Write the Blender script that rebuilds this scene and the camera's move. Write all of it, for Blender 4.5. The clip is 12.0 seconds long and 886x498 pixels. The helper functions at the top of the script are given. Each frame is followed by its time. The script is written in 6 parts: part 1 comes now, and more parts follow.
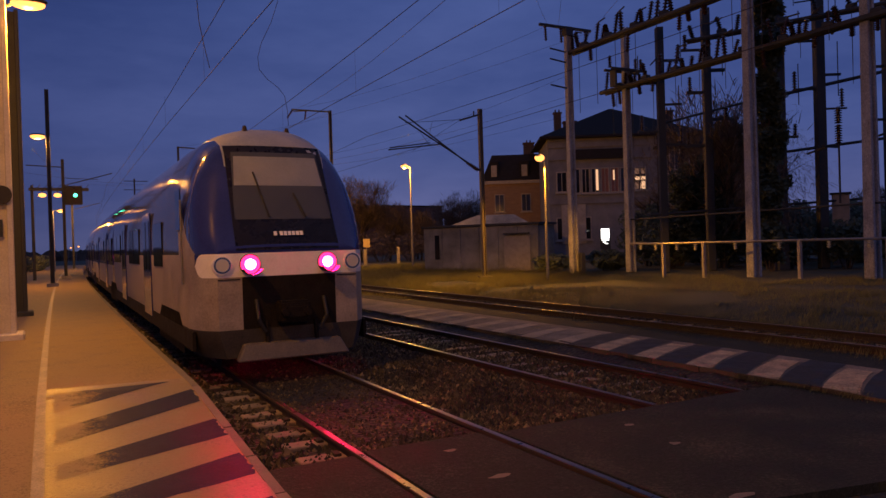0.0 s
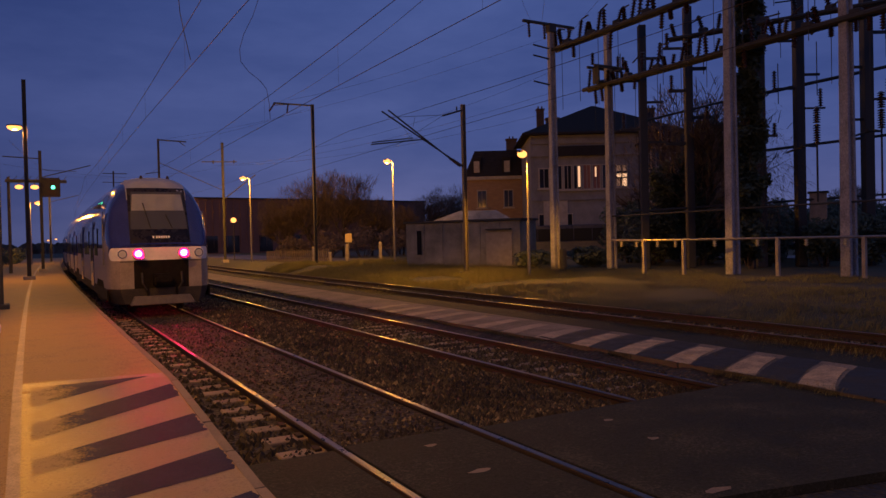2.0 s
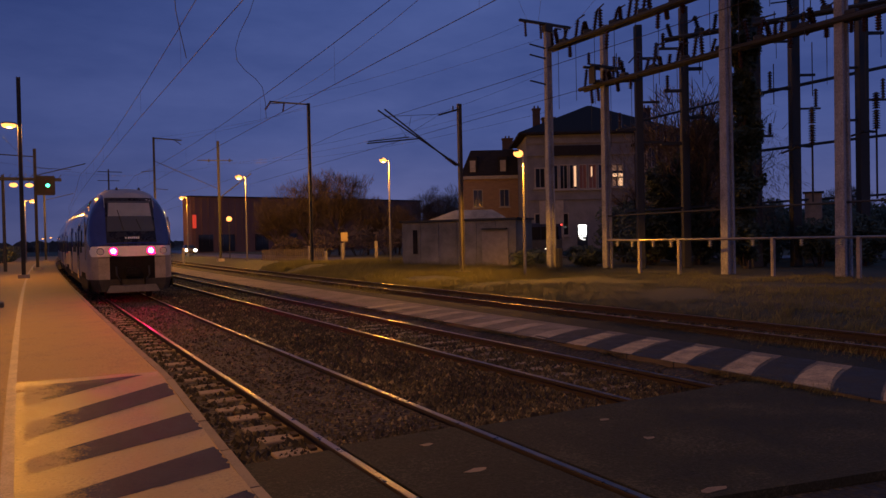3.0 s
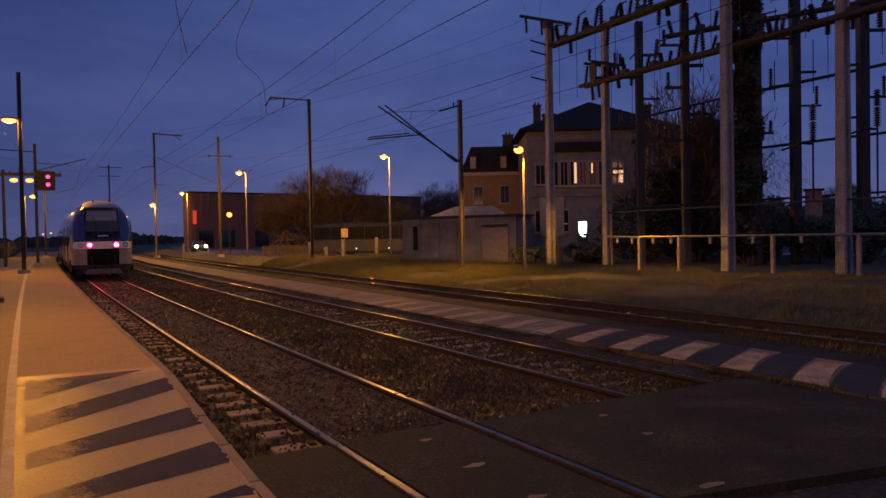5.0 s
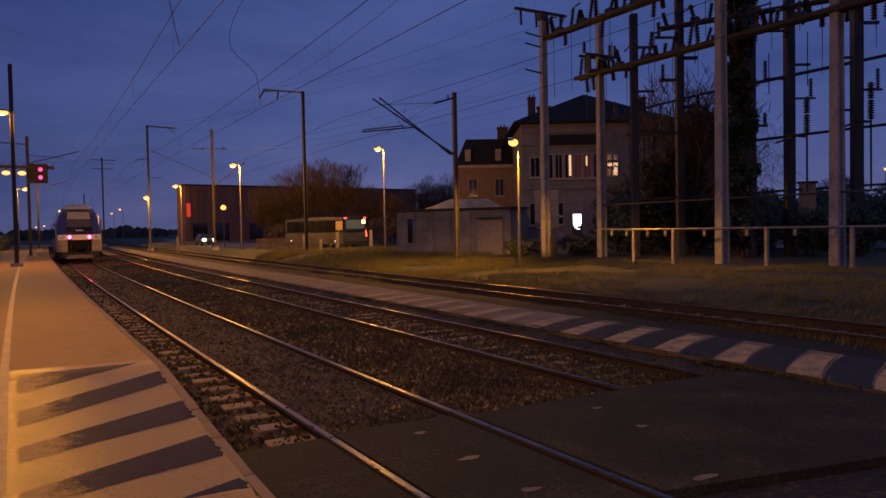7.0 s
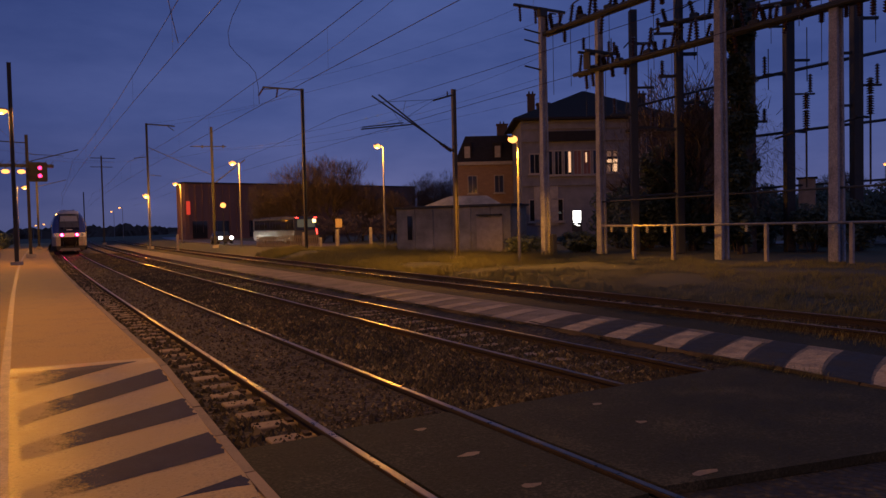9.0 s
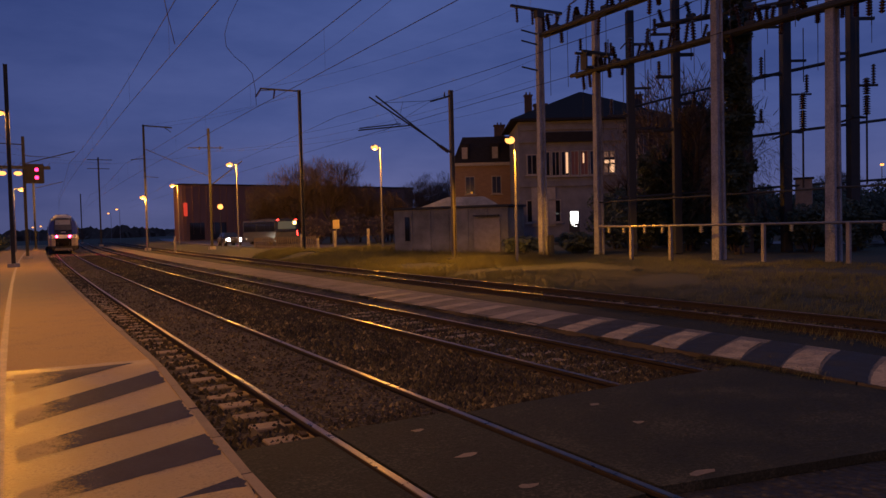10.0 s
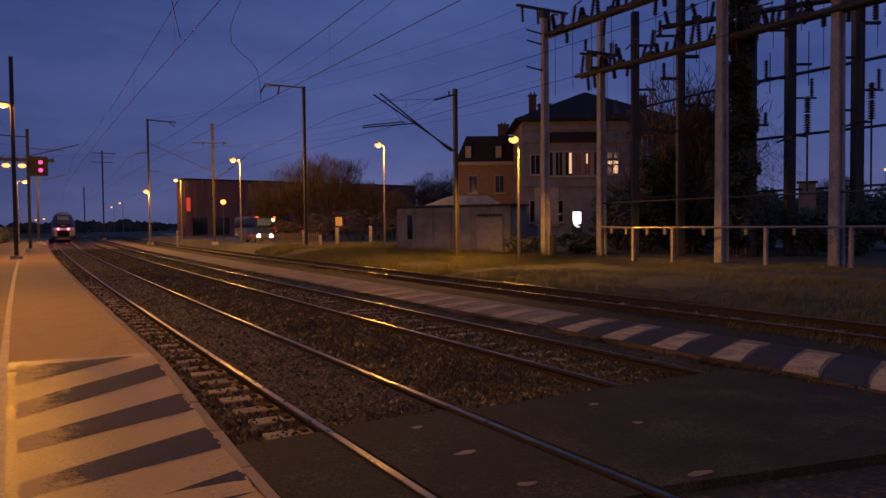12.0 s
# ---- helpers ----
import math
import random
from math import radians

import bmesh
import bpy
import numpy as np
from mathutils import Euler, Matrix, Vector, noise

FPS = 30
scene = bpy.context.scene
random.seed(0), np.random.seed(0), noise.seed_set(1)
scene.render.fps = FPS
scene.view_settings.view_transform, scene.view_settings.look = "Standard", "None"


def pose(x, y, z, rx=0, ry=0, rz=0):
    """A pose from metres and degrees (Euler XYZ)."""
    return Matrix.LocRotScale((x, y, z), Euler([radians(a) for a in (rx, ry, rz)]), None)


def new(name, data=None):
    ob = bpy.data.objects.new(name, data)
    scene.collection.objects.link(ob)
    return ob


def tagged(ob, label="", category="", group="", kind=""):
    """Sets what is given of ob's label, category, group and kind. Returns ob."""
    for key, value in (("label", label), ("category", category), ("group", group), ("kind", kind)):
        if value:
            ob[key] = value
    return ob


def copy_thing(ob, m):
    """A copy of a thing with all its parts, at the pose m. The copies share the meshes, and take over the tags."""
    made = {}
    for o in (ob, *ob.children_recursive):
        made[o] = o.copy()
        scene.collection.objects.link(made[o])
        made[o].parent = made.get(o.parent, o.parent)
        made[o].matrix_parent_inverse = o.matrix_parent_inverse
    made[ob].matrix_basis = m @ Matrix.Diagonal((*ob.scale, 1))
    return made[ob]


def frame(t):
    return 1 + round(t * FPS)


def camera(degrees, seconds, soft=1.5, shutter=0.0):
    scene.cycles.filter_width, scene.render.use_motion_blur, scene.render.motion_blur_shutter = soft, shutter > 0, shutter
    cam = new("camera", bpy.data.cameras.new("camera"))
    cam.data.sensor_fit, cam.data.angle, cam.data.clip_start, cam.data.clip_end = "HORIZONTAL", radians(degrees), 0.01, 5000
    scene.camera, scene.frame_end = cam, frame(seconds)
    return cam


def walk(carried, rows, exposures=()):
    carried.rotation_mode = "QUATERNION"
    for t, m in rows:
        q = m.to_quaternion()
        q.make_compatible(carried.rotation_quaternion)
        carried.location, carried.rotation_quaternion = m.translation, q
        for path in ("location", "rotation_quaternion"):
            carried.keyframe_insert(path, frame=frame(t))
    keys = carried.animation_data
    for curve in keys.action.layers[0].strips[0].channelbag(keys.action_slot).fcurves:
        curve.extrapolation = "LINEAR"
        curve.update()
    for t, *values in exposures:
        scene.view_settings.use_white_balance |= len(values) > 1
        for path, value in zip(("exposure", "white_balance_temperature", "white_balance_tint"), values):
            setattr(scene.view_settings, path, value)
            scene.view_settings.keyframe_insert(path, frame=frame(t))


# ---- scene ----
# The camera: held by hand on the crossing, panning a little while the train leaves.
cam = camera(62.18, 12.0)
PATH = [(0, -0.003, -0.001, 2.040, 89.605, 1.756, -28.271), (0.5, 0.001, 0.007, 2.037, 89.718, 1.478, -28.966),
        (1, 0.004, 0.008, 2.029, 89.656, 1.329, -29.216), (1.5, 0.004, 0.006, 2.034, 89.460, 1.355, -29.306),
        (2, -0.002, -0.007, 2.040, 89.208, 1.345, -29.660), (2.5, 0.003, 0.003, 2.042, 89.158, 1.292, -29.793),
        (3, -0.002, 0.004, 2.038, 89.147, 1.204, -29.984), (5, -0.000, -0.006, 2.031, 88.867, 1.059, -29.964),
        (5.5, 0.005, 0.004, 2.027, 88.772, 0.993, -30.117), (6, 0.003, -0.001, 2.031, 88.579, 0.942, -30.333),
        (6.5, -0.003, 0.006, 2.031, 88.454, 0.951, -30.413), (7, 0.016, 0.009, 2.031, 88.293, 1.094, -30.375),
        (9, 0.009, -0.005, 2.033, 88.057, 1.296, -30.391), (9.5, 0.006, -0.001, 2.033, 88.202, 1.320, -30.395),
        (10, 0.018, -0.005, 2.029, 88.133, 1.420, -30.579), (10.5, 0.026, 0.009, 2.022, 87.918, 1.428, -30.632),
        (11, 0.017, 0.001, 2.026, 88.068, 1.376, -30.373), (11.5, 0.004, -0.002, 2.026, 88.111, 1.114, -30.495),
        (12, 0.010, -0.020, 2.021, 88.031, 0.571, -30.386)]
walk(cam, [(t, pose(*place)) for t, *place in PATH], exposures=[(0.0, 0.0), (12.0, 0.0)])


# ---- small helpers ----
def nn(nt, kind, **values):
    node = nt.nodes.new(kind)
    for key, value in values.items():
        node.inputs[key].default_value = value
    return node


def ramp(nt, stops):
    node = nt.nodes.new("ShaderNodeValToRGB")
    els = node.color_ramp.elements
    while len(els) < len(stops):
        els.new(0.5)
    for el, (at, col) in zip(els, stops):
        el.position, el.color = at, (*col, 1)
    return node


def box(bm, c, s, rz=0.0, rx=0.0, ry=0.0):
    m = Matrix.LocRotScale(c, Euler((radians(rx), radians(ry), radians(rz))), s)
    return bmesh.ops.create_cube(bm, size=1.0, matrix=m)["verts"]


def rod(bm, p, q, r, r2=None, n=8):
    p, q = Vector(p), Vector(q)
    d = q - p
    m = Matrix.Translation((p + q) / 2) @ d.to_track_quat("Z", "Y").to_matrix().to_4x4()
    bmesh.ops.create_cone(bm, cap_ends=True, segments=n, radius1=r, radius2=r if r2 is None else r2, depth=d.length, matrix=m)


def ball(bm, c, s, u=10, v=7):
    bmesh.ops.create_uvsphere(bm, u_segments=u, v_segments=v, radius=1.0, matrix=Matrix.LocRotScale(c, None, s))


def bevelled(bm, width, segments=2):
    bmesh.ops.bevel(bm, geom=bm.edges[:], offset=width, segments=segments, affect="EDGES", clamp_overlap=True)


def to_mesh(name, bm, material, smooth=False):
    me = bpy.data.meshes.new(name)
    bmesh.ops.recalc_face_normals(bm, faces=bm.faces[:])
    bm.to_mesh(me)
    bm.free()
    me.materials.append(material)
    if smooth:
        me.shade_smooth()
        me.set_sharp_from_angle(angle=radians(38))
    return me


def part(name, bm, material, parent=None, label="", smooth=False):
    ob = new(name, to_mesh(name, bm, material, smooth))
    ob.parent = parent
    return tagged(ob, label)


def share(name, me, parent, m):
    ob = new(name, me)
    ob.parent = parent
    ob.matrix_basis = m
    return ob


def thing(name, label, category, m=None, group="", kind=""):
    ob = new(name)
    ob.empty_display_size = 0.3
    if m is not None:
        ob.matrix_basis = m
    return tagged(ob, label, category, group, kind)


def strip(bm, lefts, rights, depth):
    """A slab between two lines of points, with its thickness going down."""
    top = [(bm.verts.new(a), bm.verts.new(b)) for a, b in zip(lefts, rights)]
    low = [(bm.verts.new(Vector(a) - Vector((0, 0, depth))), bm.verts.new(Vector(b) - Vector((0, 0, depth)))) for a, b in zip(lefts, rights)]
    for i in range(len(top) - 1):
        bm.faces.new((top[i][0], top[i][1], top[i + 1][1], top[i + 1][0]))
        bm.faces.new((low[i][0], low[i + 1][0], low[i + 1][1], low[i][1]))
        bm.faces.new((top[i][0], top[i + 1][0], low[i + 1][0], low[i][0]))
        bm.faces.new((top[i][1], low[i][1], low[i + 1][1], top[i + 1][1]))
    for i in (0, -1):
        bm.faces.new((top[i][0], low[i][0], low[i][1], top[i][1]))


# ---- the line of the tracks: straight at the crossing, bending gently to the right ----
BEND = 0.00042
TRACK_1, TRACK_2, TRACK_3 = 3.38, 7.21, 13.55


def along(x, y, z=0.0):
    """A point beside the line: x as at the crossing, y metres up the line."""
    bend = BEND * y
    return Vector((x + 0.5 * BEND * y * y - (x - TRACK_1) * 0.5 * bend * bend, y - (x - TRACK_1) * bend, z)) if y > 0 else Vector((x, y, z))


def heading(y):
    return -math.degrees(BEND * max(0.0, y))


# ---- dusk sky ----
SKY = 1.06
world = bpy.data.worlds.new("dusk")
scene.world = world
world.use_nodes = True
nt = world.node_tree
nt.nodes.clear()
out, bg = nn(nt, "ShaderNodeOutputWorld"), nn(nt, "ShaderNodeBackground", Strength=SKY)
coords, split = nn(nt, "ShaderNodeTexCoord"), nn(nt, "ShaderNodeSeparateXYZ")
tone = ramp(nt, [(0.0, (0.09, 0.101, 0.23)), (0.05, (0.086, 0.101, 0.25)), (0.14, (0.068, 0.095, 0.266)), (0.34, (0.042, 0.071, 0.23)), (0.6, (0.07, 0.102, 0.25)), (1.0, (0.1, 0.135, 0.28))])
stretch = nn(nt, "ShaderNodeMapping", Scale=(1.0, 1.0, 3.5))
cloud = nn(nt, "ShaderNodeTexNoise", Scale=2.6, Detail=6.0, Roughness=0.6)
veil = ramp(nt, [(0.3, (0.72, 0.77, 0.83)), (0.7, (1.36, 1.27, 1.17))])
mix = nt.nodes.new("ShaderNodeMix")
mix.data_type, mix.blend_type = "RGBA", "MULTIPLY"
mix.inputs["Factor"].default_value = 1.0
nt.links.new(coords.outputs["Generated"], split.inputs[0])
nt.links.new(split.outputs["Z"], tone.inputs[0])
nt.links.new(coords.outputs["Generated"], stretch.inputs[0])
nt.links.new(stretch.outputs[0], cloud.inputs["Vector"])
nt.links.new(cloud.outputs[0], veil.inputs[0])
nt.links.new(tone.outputs[0], mix.inputs["A"])
nt.links.new(veil.outputs[0], mix.inputs["B"])
# the side where the sun has set is a little lighter
afterglow = ramp(nt, [(0.0, (0.62, 0.64, 0.68)), (0.5, (0.68, 0.7, 0.76)), (0.62, (0.86, 0.87, 0.9)), (0.76, (1.0, 1.0, 1.0)), (0.9, (0.9, 0.93, 0.97)), (1.0, (0.88, 0.9, 0.94))])
shift = nn(nt, "ShaderNodeMapRange")
shift.inputs["From Min"].default_value, shift.inputs["From Max"].default_value = -1.0, 1.0
side = nt.nodes.new("ShaderNodeMix")
side.data_type, side.blend_type = "RGBA", "MULTIPLY"
side.inputs["Factor"].default_value = 1.0
nt.links.new(split.outputs["X"], shift.inputs["Value"])
nt.links.new(shift.outputs[0], afterglow.inputs[0])
nt.links.new(mix.outputs["Result"], side.inputs["A"])
nt.links.new(afterglow.outputs[0], side.inputs["B"])
nt.links.new(side.outputs["Result"], bg.inputs[0])
nt.links.new(bg.outputs[0], out.inputs[0])

SODIUM = (1.0, 0.375, 0.024)


def sodium_light(place, watts, radius=0.12, hooded=False):
    """The light of a street lamp, just under its glass; a hooded lamp throws it downwards only."""
    data = bpy.data.lights.new("sodium_light", "SPOT" if hooded else "POINT")
    data.energy, data.color, data.shadow_soft_size = watts, SODIUM, radius
    if hooded:
        data.spot_size, data.spot_blend = radians(156), 0.4
    ob = new("sodium_light", data)
    ob.location = place
    return ob


# ---- materials ----
def surface(name, dark, light, rough=(0.7, 0.9), metal=0.0, scale=6.0, grain=60.0, bump=0.25, grit=0.45, wear=None, stretch=(1, 1, 1), coat=0.0, specular=0.5, per_piece=0.0):
    """A worn surface: two colours in patches, fine grain, uneven gloss and relief; scale and grain in waves per metre."""
    ma = bpy.data.materials.new(name)
    ma.use_nodes = True
    nt = ma.node_tree
    bs = nt.nodes["Principled BSDF"]
    tc = nn(nt, "ShaderNodeTexCoord")
    mp = nn(nt, "ShaderNodeMapping", Scale=stretch)
    nt.links.new(tc.outputs["Object"], mp.inputs[0])
    big = nn(nt, "ShaderNodeTexNoise", Scale=scale, Detail=5.0, Roughness=0.62)
    fine = nn(nt, "ShaderNodeTexNoise", Scale=grain, Detail=3.0, Roughness=0.7)
    for n in (big, fine):
        nt.links.new(mp.outputs[0], n.inputs["Vector"])
    add = nt.nodes.new("ShaderNodeMath")
    add.operation = "MULTIPLY_ADD"
    add.inputs[1].default_value = grit
    nt.links.new(fine.outputs[0], add.inputs[0])
    mul = nt.nodes.new("ShaderNodeMath")
    mul.operation = "MULTIPLY"
    mul.inputs[1].default_value = 0.6
    nt.links.new(big.outputs[0], mul.inputs[0])
    nt.links.new(mul.outputs[0], add.inputs[2])
    value = add.outputs[0]
    if per_piece:
        info = nn(nt, "ShaderNodeObjectInfo")
        pp = nt.nodes.new("ShaderNodeMath")
        pp.operation = "MULTIPLY_ADD"
        pp.inputs[1].default_value = per_piece
        nt.links.new(info.outputs["Random"], pp.inputs[0])
        nt.links.new(value, pp.inputs[2])
        value = pp.outputs[0]
    stops = [(0.36, dark), (0.68, light)]
    if wear:
        stops.append((0.8, wear))
    col = ramp(nt, stops)
    nt.links.new(value, col.inputs[0])
    nt.links.new(col.outputs[0], bs.inputs["Base Color"])
    mr = nn(nt, "ShaderNodeMapRange")
    mr.inputs["From Min"].default_value, mr.inputs["From Max"].default_value = 0.35, 0.65
    mr.inputs["To Min"].default_value, mr.inputs["To Max"].default_value = rough
    nt.links.new(big.outputs[0], mr.inputs["Value"])
    nt.links.new(mr.outputs[0], bs.inputs["Roughness"])
    bs.inputs["Metallic"].default_value = metal
    bs.inputs["Coat Weight"].default_value = coat
    bs.inputs["Specular IOR Level"].default_value = specular
    if bump:
        bp = nn(nt, "ShaderNodeBump", Strength=bump, Distance=0.6 / grain)
        nt.links.new(value, bp.inputs["Height"])
        nt.links.new(bp.outputs[0], bs.inputs["Normal"])
    return ma


def glow(name, colour, strength):
    ma = bpy.data.materials.new(name)
    ma.use_nodes = True
    bs = ma.node_tree.nodes["Principled BSDF"]
    bs.inputs["Base Color"].default_value = (*[0.08 * c for c in colour], 1)
    bs.inputs["Emission Color"].default_value = (*colour, 1)
    bs.inputs["Emission Strength"].default_value = strength
    return ma


def pane(name, tint, rough=0.05):
    ma = bpy.data.materials.new(name)
    ma.use_nodes = True
    bs = ma.node_tree.nodes["Principled BSDF"]
    bs.inputs["Base Color"].default_value = (*tint, 1)
    bs.inputs["Roughness"].default_value = rough
    bs.inputs["IOR"].default_value = 1.5
    bs.inputs["Specular IOR Level"].default_value = 0.6
    return ma


ASPHALT = surface("damp_platform_asphalt", (0.06, 0.046, 0.024), (0.29, 0.215, 0.108), (0.6, 0.8), scale=1.4, grain=34, bump=0.45, specular=0.09, grit=0.75)
ASPHALT_DARK = surface("black_asphalt", (0.006, 0.0075, 0.0065), (0.025, 0.03, 0.0265), (0.75, 0.98), scale=1.3, grain=36, bump=1.0, specular=0.12, grit=0.68, wear=(0.055, 0.058, 0.05))
ASPHALT_P2 = surface("grey_platform_asphalt", (0.045, 0.041, 0.034), (0.25, 0.22, 0.18), (0.7, 0.95), scale=0.9, grain=24, bump=0.4, specular=0.1)
PAINT_WORN = surface("worn_pale_paint", (0.042, 0.036, 0.02), (0.215, 0.173, 0.092), (0.33, 0.48), scale=2.6, grain=34, bump=0.26, specular=0.18, grit=0.8)


def trodden_paint(name, dark, dark2, under):
    """Dark paint on pale ground, scuffed through in flecks, and rubbed away towards the walked side of the platform."""
    ma = bpy.data.materials.new(name)
    ma.use_nodes = True
    nt = ma.node_tree
    bs = nt.nodes["Principled BSDF"]
    tc, sp = nn(nt, "ShaderNodeTexCoord"), nn(nt, "ShaderNodeSeparateXYZ")
    big = nn(nt, "ShaderNodeTexNoise", Scale=4.5, Detail=6.0, Roughness=0.68)
    fleck = nn(nt, "ShaderNodeTexNoise", Scale=42.0, Detail=3.0, Roughness=0.75)
    for n in (big, fleck, sp):
        nt.links.new(tc.outputs["Object"], n.inputs[0])
    rub = nn(nt, "ShaderNodeMapRange")
    rub.inputs["From Min"].default_value, rub.inputs["From Max"].default_value = 0.12, 0.68
    rub.inputs["To Min"].default_value, rub.inputs["To Max"].default_value = 0.2, -0.27
    nt.links.new(sp.outputs["X"], rub.inputs["Value"])
    one, two = nt.nodes.new("ShaderNodeMath"), nt.nodes.new("ShaderNodeMath")
    one.operation = two.operation = "MULTIPLY_ADD"
    one.inputs[1].default_value, two.inputs[1].default_value = 0.7, 0.5
    nt.links.new(big.outputs[0], one.inputs[0])
    nt.links.new(rub.outputs[0], one.inputs[2])
    nt.links.new(fleck.outputs[0], two.inputs[0])
    nt.links.new(one.outputs[0], two.inputs[2])
    col = ramp(nt, [(0.3, dark), (0.5, dark2), (0.6, under[0]), (0.74, under[1])])
    nt.links.new(two.outputs[0], col.inputs[0])
    nt.links.new(col.outputs[0], bs.inputs["Base Color"])
    bs.inputs["Roughness"].default_value = 0.55
    bs.inputs["Specular IOR Level"].default_value = 0.06
    bp = nn(nt, "ShaderNodeBump", Strength=0.3, Distance=0.012)
    nt.links.new(fleck.outputs[0], bp.inputs["Height"])
    nt.links.new(bp.outputs[0], bs.inputs["Normal"])
    return ma


PAINT_DARK = trodden_paint("trodden_dark_paint", (0.006, 0.011, 0.042), (0.012, 0.02, 0.06), ((0.12, 0.098, 0.054), (0.27, 0.217, 0.117)))
PAINT_PALE = surface("pale_island_paint", (0.11, 0.088, 0.055), (0.48, 0.385, 0.245), (0.6, 0.85), scale=3.5, grain=24, bump=0.4, specular=0.15)
PAINT_MATT = surface("dull_dark_paint", (0.012, 0.013, 0.013), (0.034, 0.036, 0.036), (0.55, 0.8), scale=2.2, grain=24, bump=0.3, specular=0.18)
PAINT_FADED = surface("faded_island_paint", (0.09, 0.076, 0.056), (0.38, 0.32, 0.235), (0.6, 0.85), scale=1.6, grain=24, bump=0.4, specular=0.15)
KERB = surface("weathered_kerb_stone", (0.07, 0.06, 0.048), (0.17, 0.145, 0.115), scale=3, grain=50, per_piece=0.15)


def stony(name, dark, light, cells):
    """Packed stones: cells of different greys with dark gaps, and relief."""
    ma = bpy.data.materials.new(name)
    ma.use_nodes = True
    nt = ma.node_tree
    bs = nt.nodes["Principled BSDF"]
    tc = nn(nt, "ShaderNodeTexCoord")
    vo = nn(nt, "ShaderNodeTexVoronoi", Scale=cells)
    no = nn(nt, "ShaderNodeTexNoise", Scale=0.9, Detail=4.0)
    col = ramp(nt, [(0.1, dark), (0.9, light)])
    gap = ramp(nt, [(0.25, (1, 1, 1)), (0.62, (0.18, 0.18, 0.18))])
    patch = ramp(nt, [(0.38, (0.25, 0.25, 0.23)), (0.62, (1.3, 1.24, 1.1))])
    bw = nn(nt, "ShaderNodeRGBToBW")
    m1, m2 = nt.nodes.new("ShaderNodeMix"), nt.nodes.new("ShaderNodeMix")
    for m in (m1, m2):
        m.data_type, m.blend_type = "RGBA", "MULTIPLY"
        m.inputs["Factor"].default_value = 1.0
    for n in (vo, no):
        nt.links.new(tc.outputs["Object"], n.inputs["Vector"])
    nt.links.new(vo.outputs["Color"], bw.inputs[0])
    nt.links.new(bw.outputs[0], col.inputs[0])
    nt.links.new(vo.outputs["Distance"], gap.inputs[0])
    nt.links.new(no.outputs[0], patch.inputs[0])
    nt.links.new(col.outputs[0], m1.inputs["A"])
    nt.links.new(gap.outputs[0], m1.inputs["B"])
    nt.links.new(m1.outputs["Result"], m2.inputs["A"])
    nt.links.new(patch.outputs[0], m2.inputs["B"])
    nt.links.new(m2.outputs["Result"], bs.inputs["Base Color"])
    bs.inputs["Roughness"].default_value = 0.8
    bp = nn(nt, "ShaderNodeBump", Strength=1.0, Distance=0.03)
    bp.invert = True
    nt.links.new(vo.outputs["Distance"], bp.inputs["Height"])
    nt.links.new(bp.outputs[0], bs.inputs["Normal"])
    return ma


def stone_pieces(name):
    """Loose stones, each of its own tone: most dark and dirty, a few pale and freshly broken; dirtier in patches."""
    ma = bpy.data.materials.new(name)
    ma.use_nodes = True
    nt = ma.node_tree
    bs = nt.nodes["Principled BSDF"]
    geo, tc = nn(nt, "ShaderNodeNewGeometry"), nn(nt, "ShaderNodeTexCoord")
    col = ramp(nt, [(0.0, (0.008, 0.007, 0.005)), (0.55, (0.038, 0.033, 0.017)), (0.88, (0.085, 0.073, 0.038)), (1.0, (0.22, 0.188, 0.108))])
    no = nn(nt, "ShaderNodeTexNoise", Scale=0.8, Detail=4.0, Roughness=0.6)
    dirt = ramp(nt, [(0.38, (0.35, 0.34, 0.31)), (0.62, (1.15, 1.12, 1.05))])
    mix = nt.nodes.new("ShaderNodeMix")
    mix.data_type, mix.blend_type = "RGBA", "MULTIPLY"
    mix.inputs["Factor"].default_value = 1.0
    nt.links.new(geo.outputs["Random Per Island"], col.inputs[0])
    nt.links.new(tc.outputs["Object"], no.inputs["Vector"])
    nt.links.new(no.outputs[0], dirt.inputs[0])
    nt.links.new(col.outputs[0], mix.inputs["A"])
    nt.links.new(dirt.outputs[0], mix.inputs["B"])
    nt.links.new(mix.outputs["Result"], bs.inputs["Base Color"])
    bs.inputs["Roughness"].default_value = 0.75
    bs.inputs["Specular IOR Level"].default_value = 0.35
    return ma


BALLAST = stony("ballast_bed", (0.005, 0.0045, 0.003), (0.052, 0.045, 0.024), 14.0)
STONE = stone_pieces("ballast_stone")
SLEEPER = surface("weathered_sleeper", (0.04, 0.034, 0.026), (0.19, 0.158, 0.115), scale=5, grain=70, bump=0.4, per_piece=0.22)
RUST = surface("rusty_rail_side", (0.016, 0.012, 0.009), (0.046, 0.033, 0.023), (0.7, 0.9), metal=0.2, scale=8, grain=80)
RAIL_TOP = surface("polished_rail_head", (0.12, 0.1, 0.085), (0.3, 0.255, 0.215), (0.26, 0.42), metal=1.0, scale=4, grain=120, bump=0.05)
EARTH = surface("dark_earth", (0.015, 0.019, 0.011), (0.046, 0.054, 0.029), (0.85, 1.0), scale=0.8, grain=14, bump=0.8)
CONCRETE = surface("weathered_concrete", (0.17, 0.16, 0.15), (0.36, 0.34, 0.31), scale=2.2, grain=40, bump=0.3)
